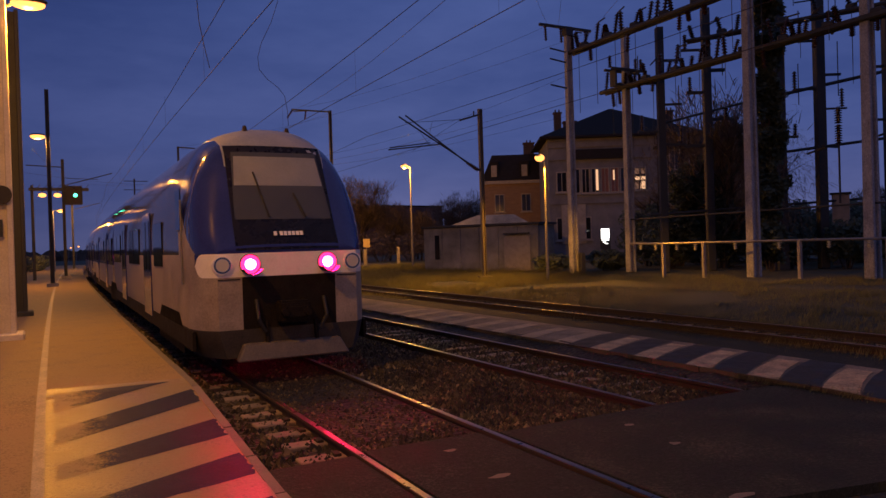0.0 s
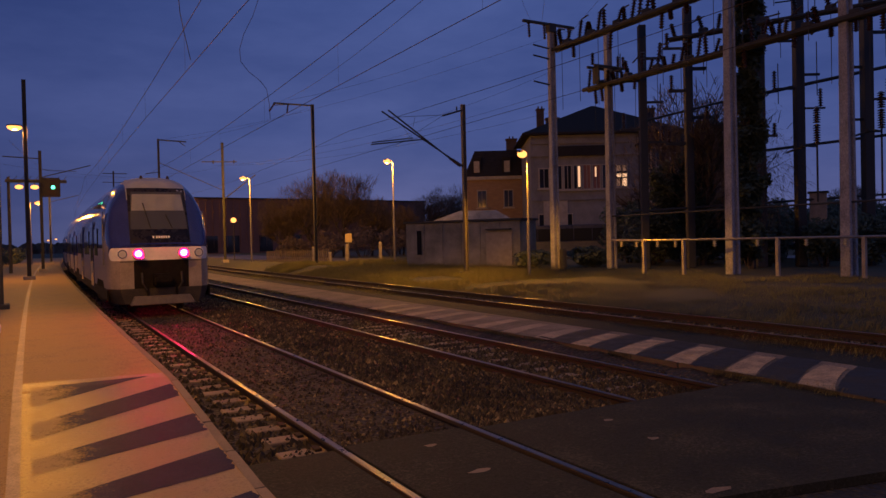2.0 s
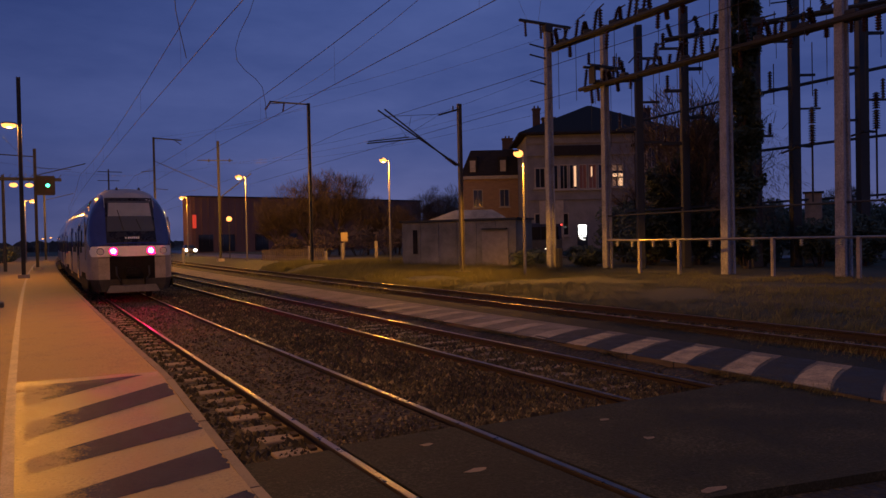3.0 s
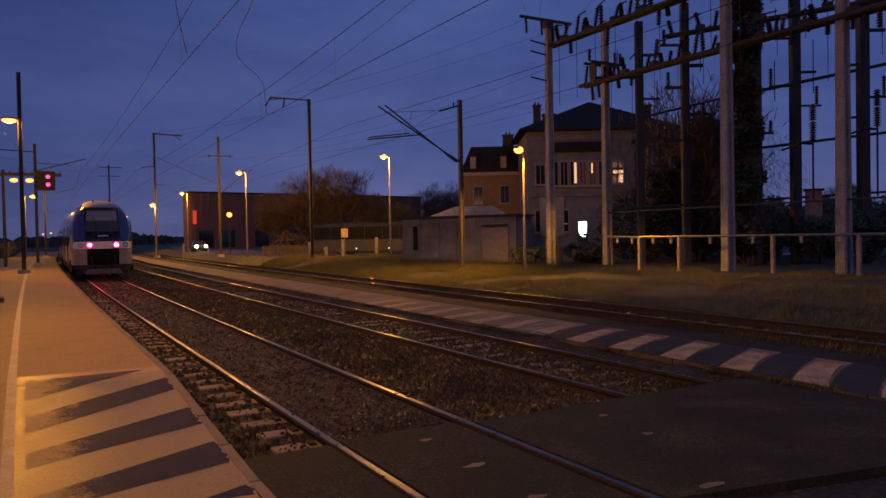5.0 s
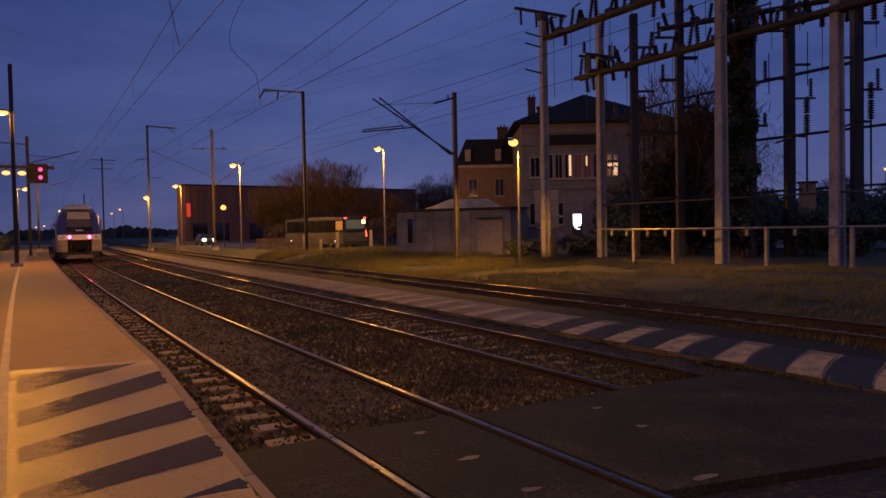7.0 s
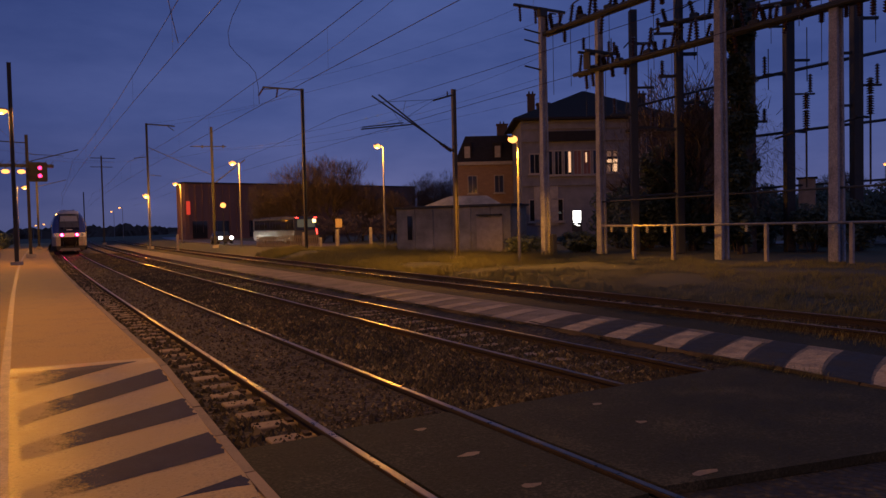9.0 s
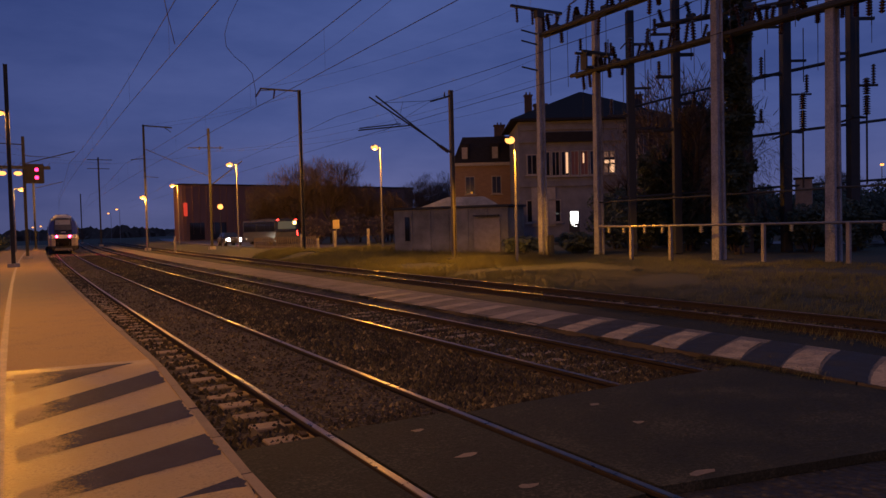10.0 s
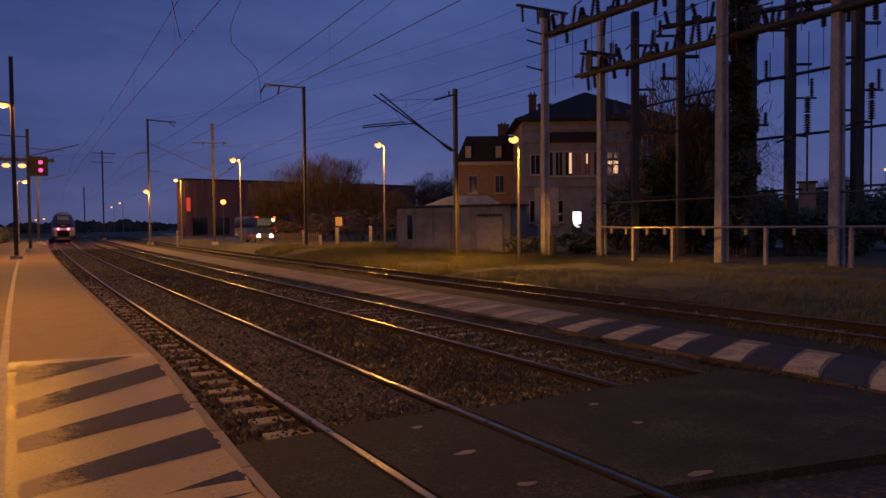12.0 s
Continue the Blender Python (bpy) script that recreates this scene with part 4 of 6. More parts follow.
b = bmesh.new()
insulator(b, (-0.15, 0.35, 6.12), (-0.75, 0.35, 6.5), 0.08)
part("insulator", b, PORCELAIN, mast_a)

mast_d = line_mast("line_mast", 19.3, 53.5, 0.2, 12.3, "tall dark steel mast with a top arm and hanging insulators", STEEL_DARK)
arm(mast_d, ((0, 0, 12.2), (-3.0, 0, 12.2), 0.06), ((-1.6, 0, 12.2), (-2.9, 0, 12.05), 0.03), name="top_arm")
b = bmesh.new()
insulator(b, (-1.9, 0, 12.15), (-2.0, 0, 11.5), 0.09)
part("insulator", b, PORCELAIN, mast_d)
b = bmesh.new()
insulator(b, (-2.95, 0, 12.15), (-3.35, 0, 11.55), 0.09)
part("insulator", b, PORCELAIN, mast_d)

mast_e = line_mast("line_mast", 13.2, 86.7, 0.1, 13.8, "tall dark steel mast with a top arm over the track", STEEL_DARK)
arm(mast_e, ((0, 0, 13.7), (3.0, 0, 13.6), 0.07), ((2.2, 0, 13.6), (2.9, 0, 13.1), 0.04), name="top_arm")
arm(mast_e, ((-1.4, 0, 9.9), (0, 0, 10.1), 0.04), name="side_arm")
arm(mast_e, ((0, 0, 8.1), (1.4, 0, 8.0), 0.03), name="side_arm")
mast_f = line_mast("line_mast", 17.1, 73.4, 0.3, 11.7, "dark steel mast with short crossarms", STEEL_DARK)
arm(mast_f, ((-2.0, 0, 9.75), (1.4, 0, 9.85), 0.045), ((-0.9, 0, 9.6), (-0.9, 0, 9.9), 0.07), ((1.1, 0, 9.7), (1.1, 0, 10.0), 0.07), name="crossarm")
arm(mast_f, ((0, 0, 6.1), (3.2, 0, 8.6), 0.05), ((0, 0, 7.0), (-6.0, 0, 9.6), 0.03), name="cantilever_tube")
mast_g = line_mast("line_mast", 12.6, 128.0, 0.1, 14.0, "far dark steel mast beside the line", STEEL_DARK)
arm(mast_g, ((-1.6, 0, 13.6), (2.0, 0, 13.6), 0.06), ((-1.6, 0, 12.2), (1.6, 0, 12.2), 0.05), name="crossarm")
line_mast("line_mast", 13.5, 175.0, 0.1, 10.5, "far dark steel mast beside the line", STEEL_DARK)
mast_l = line_mast("line_mast", 1.15, 62.3, 0.3, 9.0, "dark steel mast standing on the platform", STEEL_DARK)
arm(mast_l, ((0, 0, 8.4), (-2.4, 0, 8.5), 0.04), ((0, 0, 7.0), (3.4, 0, 8.0), 0.035), ((0, 0, 7.6), (2.4, 0, 7.5), 0.02), name="cantilever_tube")
mast_k = line_mast("line_mast", 0.18, 46.8, 0.3, 11.1, "tall dark mast on the platform with a glowing sodium lamp", STEEL_DARK)
arm(mast_k, ((0, 0, 8.35), (-0.5, -0.1, 8.5), 0.03), name="lamp_arm")
b = bmesh.new()
ball(b, (-0.5, -0.12, 8.5), (0.4, 0.18, 0.09), 14, 8)
part("lamp_head", b, STEEL_DARK, mast_k, smooth=True)
b = bmesh.new()
ball(b, (-0.5, -0.12, 8.42), (0.38, 0.2, 0.165), 14, 8)
part("lamp_glass", b, LAMP_GLASS, mast_k, "glowing orange sodium lamp glass", smooth=True)
sodium_light((-0.32, 46.68, 8.45), 3300)
mast_m = line_mast("line_mast", 2.6, 95.0, 0.3, 9.0, "far dark steel mast on the platform", STEEL_DARK)
arm(mast_m, ((0, 0, 7.0), (3.0, 0, 7.8), 0.035), name="cantilever_tube")


# ---- the signal gantry over the platform: green, then two reds ----
BOARD = surface("black_signal_board", (0.006, 0.006, 0.007), (0.018, 0.018, 0.02), (0.6, 0.8), scale=4, grain=40)
GREEN_LAMP = glow("green_signal_lamp", (0.08, 1.0, 0.55), 5.0)
RED_LAMP = glow("red_signal_lamp", (1.0, 0.03, 0.16), 5.0)
gantry = thing("signal_gantry", "dark signal gantry arm with two sodium lamps", "signal gantry", pose(-0.9, 61.0, 0.3))
b = bmesh.new()
rod(b, (0, 0, 0), (0, 0, 6.9), 0.12, 0.1, 10)
part("post", b, STEEL_DARK, gantry)
b = bmesh.new()
box(b, (1.75, -0.2, 6.6), (3.9, 0.3, 0.22))
for i in range(9):
    rod(b, (-0.1 + i * 0.45, -0.2, 6.7), (0.1 + i * 0.45, -0.2, 6.95), 0.02)
part("arm", b, STEEL_DARK, gantry)
for x in (0.66, 1.64):
    b = bmesh.new()
    ball(b, (x, -0.35, 6.16), (0.28, 0.18, 0.155))
    part("lamp_glass", b, LAMP_GLASS, gantry, "glowing orange sodium lamp glass", smooth=True)
    b = bmesh.new()
    rod(b, (x, -0.3, 6.2), (x, -0.3, 6.5), 0.03)
    part("lamp_stem", b, STEEL_DARK, gantry)
signal = thing("railway_signal", "black railway signal head showing green, then two red lights", "signal", pose(1.85, 60.45, 6.45))
b = bmesh.new()
box(b, (-0.1, 0.12, 0.0), (1.25, 0.16, 1.4))
bevelled(b, 0.05, 2)
part("backboard", b, BOARD, signal)
for x, z, ma, nm in ((0.05, 0.0, GREEN_LAMP, "green_lamp"), (0.05, 0.28, RED_LAMP, "red_lamp"), (0.05, -0.28, RED_LAMP, "red_lamp")):
    b = bmesh.new()
    rod(b, (x, 0.06, z), (x, -0.02, z), 0.13, n=20)
    part(nm, b, ma, signal, "round coloured signal lamp")
for z in (0.28, 0.0, -0.28):
    b = bmesh.new()
    box(b, (0.05, -0.16, z + 0.138), (0.3, 0.2, 0.012))
    part("hood", b, BOARD, signal)
# added black plates slide over the lamps, so one aspect shows at a time
b = bmesh.new()
box(b, (0.05, -0.03, 0.28), (0.34, 0.012, 0.276))
box(b, (0.05, -0.03, -0.28), (0.34, 0.012, 0.276))
rod(b, (-0.12, -0.03, 0.3), (-0.12, -0.03, -0.3), 0.008)
blind_red = part("added_red_cover", b, BOARD, signal, "black sliding plates added to hide the red lamps")
b = bmesh.new()
box(b, (0.05, -0.044, 0.0), (0.34, 0.012, 0.276))
blind_green = part("added_green_cover", b, BOARD, signal, "black sliding plate added to hide the green lamp")


# ---- wires ----
def wire(points, r=0.012, name="overhead_wire", label="dark overhead contact wire", sag=0.0):
    cu = bpy.data.curves.new(name, "CURVE")
    cu.dimensions, cu.bevel_depth, cu.bevel_resolution = "3D", r, 1
    pts = []
    for a, c in zip(points, points[1:]):
        a, c = Vector(a), Vector(c)
        for i in range(8):
            t = i / 8
            pts.append(a.lerp(c, t) - Vector((0, 0, 4 * sag * t * (1 - t))))
    pts.append(Vector(points[-1]))
    sp = cu.splines.new("POLY")
    sp.points.add(len(pts) - 1)
    for p, q in zip(sp.points, pts):
        p.co = (*q, 1)
    cu.materials.append(WIRE)
    ob = new(name, cu)
    return tagged(ob, label, "wire", "overhead wires")


for x in (TRACK_1, TRACK_2):
    wire([along(x - 0.06, y, 6.1) for y in range(-35, 165, 12)], 0.008)
    wire([along(x - 0.06, y, 7.4) for y in (-40, 12, 62, 112, 162)], 0.009, label="dark messenger wire above the track", sag=0.45)
    for y in range(-10, 100, 7):
        z = 7.4 - 4 * 0.45 * (((y - 12) % 50) / 50) * (1 - ((y - 12) % 50) / 50)
        wire([along(x - 0.06, y, 6.1), along(x - 0.06, y, z)], 0.0025, "dropper_wire", "thin dropper wire between overhead wires")
wire([along(TRACK_3 + 0.4, y, 6.2) for y in range(-35, 140, 14)], 0.008)
wire([along(TRACK_3 + 0.6, y, 7.6) for y in (-20, 34.8, 86, 140)], 0.009, label="dark messenger wire above the siding", sag=0.4)
# looping feeder drops near the crossing
wire([(2.92, 16.12, 7.54), (3.01, 16.39, 7.0), (3.11, 16.55, 6.64), (3.21, 16.71, 6.35), (3.3, 16.89, 6.13)], 0.008, "feeder_loop", "dark looping feeder wire")
wire([(5.96, 20.53, 9.09), (5.85, 20.93, 8.56), (5.65, 21.26, 8.07), (5.59, 21.52, 7.69), (5.69, 21.79, 7.4), (6.02, 22.17, 7.22), (6.42, 22.4, 7.03), (6.7, 22.69, 6.85), (6.76, 22.63, 6.38), (6.77, 22.61, 5.89)], 0.008, "feeder_loop", "dark looping feeder wire")
# feeders strung from the substation towards the line
for a, c, s in (((25.9, 34.3, 14.5), (17.0, 52.0, 12.4), 0.5), ((28.9, 34.3, 14.4), (13.2, 86.7, 13.8), 0.9), ((26.9, 34.2, 11.6), (19.3, 53.5, 9.2), 0.5),
                ((26.9, 34.2, 10.4), (17.1, 73.4, 9.8), 0.8), ((27.0, 34.2, 9.3), (16.0, 73.4, 9.7), 0.8), ((25.6, 34.2, 14.5), (2.0, 6.0, 11.3), 0.8), ((26.4, 34.2, 14.4), (4.0, 4.0, 11.8), 0.9),
                ((26.9, 34.2, 12.5), (7.0, -6.0, 14.0), 0.7), ((16.2, 53.5, 12.3), (7.3, 8.0, 7.6), 0.6), ((19.3, 53.5, 12.3), (13.2, 86.7, 13.5), 0.5), ((17.1, 73.4, 9.7), (13.2, 86.7, 10.1), 0.3),
                ((-0.6, 46.8, 8.0), (2.0, 62.3, 7.6), 0.2), ((-3.5, 60, 8.4), (7.0, 62.0, 7.4), 0.2), ((1.3, 62.3, 7.6), (13.2, 86.7, 10.0), 0.4)):
    wire([a, c], 0.007, "feeder_wire", "dark feeder wire strung between masts", s)

# ---- substation ----
def concrete_mast(x, y, h, w, label):
    m = thing("substation_mast", label, "mast", pose(x, y, ground_z(x, y)), "substation masts")
    for s in (-1, 1):
        b = bmesh.new()
        v = box(b, (s * w * 0.36, 0, h / 2), (w * 0.28, w * 0.8, h))
        for q in v:
            if q.co.z > h / 2:
                q.co.x *= 0.78
                q.co.y *= 0.75
        bevelled(b, 0.02, 1)
        part("flange", b, CONCRETE_OLD, m)
    b = bmesh.new()
    box(b, (0, 0, h / 2), (w * 0.5, w * 0.3, h - 0.2))
    part("web", b, CONCRETE_OLD, m)
    return m


def dark_mast(x, y, h, w, seed, label="dark timber and steel substation column"):
    rng = random.Random(seed)
    m = thing("substation_column", label, "column", pose(x, y, ground_z(x, y), 0, 0, -30), "substation columns")
    b = bmesh.new()
    box(b, (0, 0, h / 2), (w, w, h))
    bevelled(b, 0.03, 1)
    part("shaft", b, STEEL_DARK, m)
    for k, f in enumerate((0.5, 0.58, 0.66, 0.75, 0.84)):
        side = -1 if (k + seed) % 2 else 1
        z, l = h * (f + rng.uniform(-0.03, 0.03)), rng.uniform(0.7, 1.25)
        b = bmesh.new()
        box(b, (side * (w / 2 + l / 2), 0, z), (l, 0.14, rng.uniform(0.09, 0.2)))
        arm_part = part("bracket", b, STEEL_DARK, m)
        b = bmesh.new()
        if rng.random() < 0.6:
            insulator(b, (side * (w / 2 + l * 0.8), 0, z + 0.08), (side * (w / 2 + l * 0.8), 0, z + rng.uniform(0.7, 1.2)), 0.14, 7)
            part("insulator", b, PORCELAIN, arm_part)
        else:
            rod(b, (side * (w / 2 + l * 0.85), 0, z - rng.uniform(0.3, 1.2)), (side * (w / 2 + l * 0.85), 0, z + rng.uniform(0.8, 1.9)), 0.028)
            part("rod", b, STEEL_DARK, arm_part)
    return m


mast_c = concrete_mast(27.1, 34.25, 14.5, 0.47, "tall pale concrete substation mast with a top crossarm")
b = bmesh.new()
box(b, (-0.15, 0, 14.42), (3.7, 0.16, 0.14))
box(b, (0, 0.0, 14.2), (0.5, 0.4, 0.5))
part("crossarm", b, STEEL_DARK, mast_c)
for x in (-1.6, -0.5, 1.3):
    b = bmesh.new()
    insulator(b, (x, 0, 14.35), (x, -0.05, 13.5), 0.1)
    part("insulator", b, PORCELAIN, mast_c)
for z in (13.0, 12.4, 10.9):
    b = bmesh.new()
    rod(b, (-0.2, 0, z), (-1.3, 0, z + 0.12), 0.05)
    part("side_arm", b, STEEL_DARK, mast_c)
# A plain dark stump at the mast's foot.
b = bmesh.new()
box(b, (0.2, -0.45, 0.65), (0.34, 0.3, 1.3))
bevelled(b, 0.05, 1)
part("dark_stump", b, STEEL_DARK, mast_c, "dark stump at the foot of the mast")
mast_e2 = concrete_mast(30.6, 33.3, 14.6, 0.5, "tall pale concrete substation mast carrying a beam")
b = bmesh.new()
box(b, (0, -0.3, 12.0), (2.7, 0.14, 0.14))
box(b, (0, 0.3, 12.0), (2.7, 0.14, 0.14))
box(b, (-0.95, 0, 11.5), (0.12, 0.5, 1.0))
box(b, (-0.6, 0, 11.1), (0.8, 0.5, 0.12))
part("crossarm", b, STEEL_DARK, mast_e2)
for x in (-1.2, 0.8, 1.2):
    b = bmesh.new()
    insulator(b, (x, 0, 12.1), (x, 0, 12.8), 0.13)
    part("insulator", b, PORCELAIN, mast_e2)
for x in (0.7, 1.1):
    b = bmesh.new()
    insulator(b, (x, 0, 11.9), (x, 0, 11.2), 0.13)
    part("insulator", b, PORCELAIN, mast_e2)
concrete_mast(29.56, 23.79, 15.5, 0.56, "pale concrete substation mast beside dark ivy")
concrete_mast(30.83, 18.83, 15.5, 0.58, "pale concrete substation mast carrying a beam")
for k, (x, y, h, w) in enumerate(((31.56, 31.49, 14.2, 0.42), (33.85, 30.15, 15.2, 0.44), (38.4, 26.25, 17, 0.5), (41.58, 24.23, 17, 0.54), (36.4, 27.4, 15.4, 0.6))):
    dark_mast(x, y, h, w, k)


def beam(p, q, name="substation_beam", load=True, seed=1, size=0.3, every=0.95):
    """A twin steel beam between masts, with the insulators, switches and rods that stand on and hang from it."""
    p, q = Vector(p), Vector(q)
    d = q - p
    side = Vector((-d.y, d.x, 0)).normalized()
    m = thing(name, "dark steel substation beam loaded with insulators and switch gear" if load else "dark steel pipe strung between substation columns", "beam", group="substation beams")
    for s in ((-0.22, 0.22) if load else (0,)):
        b = bmesh.new()
        rod(b, p + side * s, q + side * s, size / 2, n=6)
        part("girder", b, STEEL_DARK, m)
    if not load:
        return m
    rng = random.Random(seed)
    n = int(d.length / every)
    for i in range(n):
        c = p + d * ((i + 0.5) / n)
        up = rng.random() < 0.72
        h = rng.uniform(0.55, 1.25)
        b = bmesh.new()
        lean = d.normalized() * rng.uniform(-0.3, 0.3)
        if up:
            insulator(b, c + Vector((0, 0, 0.12)), c + Vector((0, 0, 0.12 + h)) + lean, 0.15, 7)
        else:
            insulator(b, c - Vector((0, 0, 0.12)), c - Vector((0, 0, 0.12 + h * 0.8)) + lean * 0.4, 0.14, 6)
        part("insulator", b, PORCELAIN, m)
        if i % 3 == 1:
            b = bmesh.new()
            top = c + Vector((0, 0, 0.15 + h)) + lean
            rod(b, top, top + d.normalized() * every * 1.1 + Vector((0, 0, rng.uniform(-0.2, 0.35))), 0.04)
            rod(b, c + Vector((0, 0, 0.1)), c + Vector((0, 0, -rng.uniform(1.5, 4.0))), 0.015)
            part("switch_blade", b, STEEL_DARK, m)
        if i % 4 == 2:
            b = bmesh.new()
            box(b, c + Vector((0, 0, 0.2)), (0.35, 0.5, 0.3), rng.uniform(0, 40))
            bevelled(b, 0.05, 1)
            part("switch_box", b, STEEL_DARK, m)
    return m


beam((27.3, 34.3, 12.95), (27.4, 18.0, 12.95), seed=3, size=0.24, every=0.5)
beam((30.4, 35.1, 11.0), (30.9, 12.0, 11.0), seed=5, size=0.26, every=0.55)
beam((33.2, 31.0, 13.4), (41.0, 14.0, 13.4), seed=9, size=0.2, every=0.8)
beam((36.4, 28.9, 9.8), (45.2, 23.8, 11.75), load=False, size=0.2)
beam((36.4, 28.8, 6.6), (45.2, 23.7, 7.65), load=False, size=0.17)
beam((30.84, 31.85, 3.35), (45.0, 23.7, 4.1), load=False, size=0.14)
beam((31.5, 31.7, 8.6), (36.4, 28.9, 9.85), load=False, size=0.14)
beam((30.6, 33.3, 3.15), (30.9, 12.0, 3.25), load=False, size=0.09)
for x, y, z in ((35.6, 23.35, 6.5), (38.5, 21.7, 7.2)):
    m = thing("surge_arrester", "tall brown porcelain surge arrester on a bracket", "arrester", pose(x, y, z), "surge arresters")
    b = bmesh.new()
    insulator(b, (0, 0, 0), (0, 0, 1.0), 0.2, 8)
    part("insulator", b, PORCELAIN, m)
    b = bmesh.new()
    insulator(b, (0, 0, 1.05), (0, 0, 1.9), 0.2, 7)
    part("insulator", b, PORCELAIN, m)
    b = bmesh.new()
    box(b, (-0.3, 0.25, -0.1), (1.2, 0.2, 0.1))
    rod(b, (0, 0, 0), (0, 0, -3.0 if z < 7 else -3.6), 0.05)
    rod(b, (-0.5, 0.25, -0.1), (1.5, 2.8, -0.1), 0.06)
    part("bracket", b, STEEL_DARK, m)


def insulator_fence():
    """The low pipe rail on concrete posts that carries small pale insulators."""
    f = thing("pipe_rail", "low pipe rail on pale concrete posts with hanging insulators", "rail")
    pts = [(30.3, 33.0), (27.45, 27.5), (28.05, 25.45), (29.4, 21.25), (30.2, 17.8), (30.9, 14.0)]
    for x, y in pts[1:]:
        b = bmesh.new()
        box(b, (x, y, 0.85 + ground_z(x, y)), (0.15, 0.15, 1.75))
        part("post", b, CONCRETE, f)
    for a, c in zip(pts, pts[1:]):
        b = bmesh.new()
        rod(b, (*a, 1.72), (*c, 1.72), 0.06)
        part("pipe", b, GALV, f)
        for t in (0.35, 0.8):
            p = Vector((*a, 1.66)).lerp(Vector((*c, 1.66)), t)
            b = bmesh.new()
            insulator(b, p, p - Vector((0, 0, 0.3)), 0.12, 3)
            part("pale_insulator", b, PALE_INS, f)


PALE_INS = surface("pale_porcelain", (0.4, 0.42, 0.34), (0.6, 0.6, 0.5), (0.15, 0.3), scale=6, grain=60, bump=0)
insulator_fence()


# ---- houses, shed and warehouse across the road ----
BRICK_ORANGE = surface("warm_brick_wall", (0.15, 0.105, 0.075), (0.27, 0.19, 0.138), (0.8, 0.95), scale=1.5, grain=22, bump=0.3, stretch=(1, 1, 3))
STONE_WALL = surface("grey_stone_render", (0.1, 0.106, 0.122), (0.21, 0.22, 0.245), (0.8, 0.95), scale=0.9, grain=18, bump=0.3)
STONE_DARK = surface("dark_old_brick", (0.035, 0.026, 0.024), (0.08, 0.058, 0.05), (0.8, 0.95), scale=1.2, grain=20, bump=0.3, stretch=(1, 1, 3))
SLATE = surface("dark_slate_roof", (0.012, 0.012, 0.014), (0.03, 0.029, 0.033), (0.75, 0.95), scale=2, grain=14, bump=0.4, stretch=(1, 1, 2.5), specular=0.15)
TRIM = surface("pale_window_trim", (0.2, 0.19, 0.18), (0.34, 0.33, 0.31), (0.6, 0.8), scale=3, grain=30)
GLASS_NIGHT = pane("dark_window_glass", (0.015, 0.017, 0.022), 0.06)
CURTAIN = surface("drawn_curtain", (0.14, 0.05, 0.05), (0.3, 0.16, 0.14), (0.8, 0.9), scale=2, grain=20, stretch=(8, 8, 1))
WARM_LIGHT = glow("warm_lit_room", (1.0, 0.55, 0.3), 1.05)
WARM_DIM = glow("dim_lit_curtain", (1.0, 0.5, 0.32), 0.16)
PANEL_LIGHT = glow("lit_display_panel", (1.0, 0.98, 0.92), 3.5)
RED_SIGN = glow("red_lit_sign", (1.0, 0.07, 0.035), 0.6)
CORRUGATED = surface("red_brown_cladding", (0.085, 0.05, 0.045), (0.15, 0.09, 0.08), (0.5, 0.7), scale=0.4, grain=12, bump=0.3, stretch=(1, 1, 0.2))
SHED_WALL = surface("stained_concrete_panel", (0.07, 0.075, 0.07), (0.33, 0.34, 0.325), (0.8, 0.95), scale=0.6, grain=18, bump=0.25)


def window(parent, x, z, w, h, glass=None, sill=True, bars=1, y=0.0):
    """A window in a wall that faces -y: frame, glass set back, a bar and a sill."""
    b = bmesh.new()
    f = 0.09
    box(b, (x, y - 0.03, z + h / 2 - f / 2), (w, 0.16, f))
    box(b, (x, y - 0.03, z - h / 2 + f / 2), (w, 0.16, f))
    for s in (-1, 1):
        box(b, (x + s * (w / 2 - f / 2), y - 0.03, z), (f, 0.16, h - 2 * f))
    for k in range(bars):
        box(b, (x - w / 2 + w * (k + 1) / (bars + 1), y - 0.01, z), (0.05, 0.1, h - 2 * f))
    ob = part("window", b, TRIM, parent)
    b = bmesh.new()
    box(b, (x, y + 0.02, z), (w - 0.1, 0.05, h - 0.1))
    part("window_pane", b, glass or GLASS_NIGHT, ob)
    if sill:
        b = bmesh.new()
        box(b, (x, y - 0.12, z - h / 2 - 0.06), (w + 0.24, 0.26, 0.12))
        part("window_sill", b, TRIM, ob)
    return ob


def hip_roof(parent, x0, x1, y0, y1, z, rise, over, inset, name="roof"):
    b = bmesh.new()
    a = [(x0 - over, y0 - over, z), (x1 + over, y0 - over, z), (x1 + over, y1 + over, z), (x0 - over, y1 + over, z)]
    low = [b.verts.new((x, y, zz - 0.2)) for x, y, zz in a]
    eav = [b.verts.new(p) for p in a]
    ym = (y0 + y1) / 2
    r = [b.verts.new((x0 + inset, ym, z + rise)), b.verts.new((x1 - inset, ym, z + rise))]
    b.faces.new(low[::-1])
    for i in range(4):
        j = (i + 1) % 4
        b.faces.new((low[i], low[j], eav[j], eav[i]))
    b.faces.new((eav[0], eav[1], r[1], r[0]))
    b.faces.new((eav[1], eav[2], r[1]))
    b.faces.new((eav[2], eav[3], r[0], r[1]))
    b.faces.new((eav[3], eav[0], r[0]))
    return part(name, b, SLATE, parent)


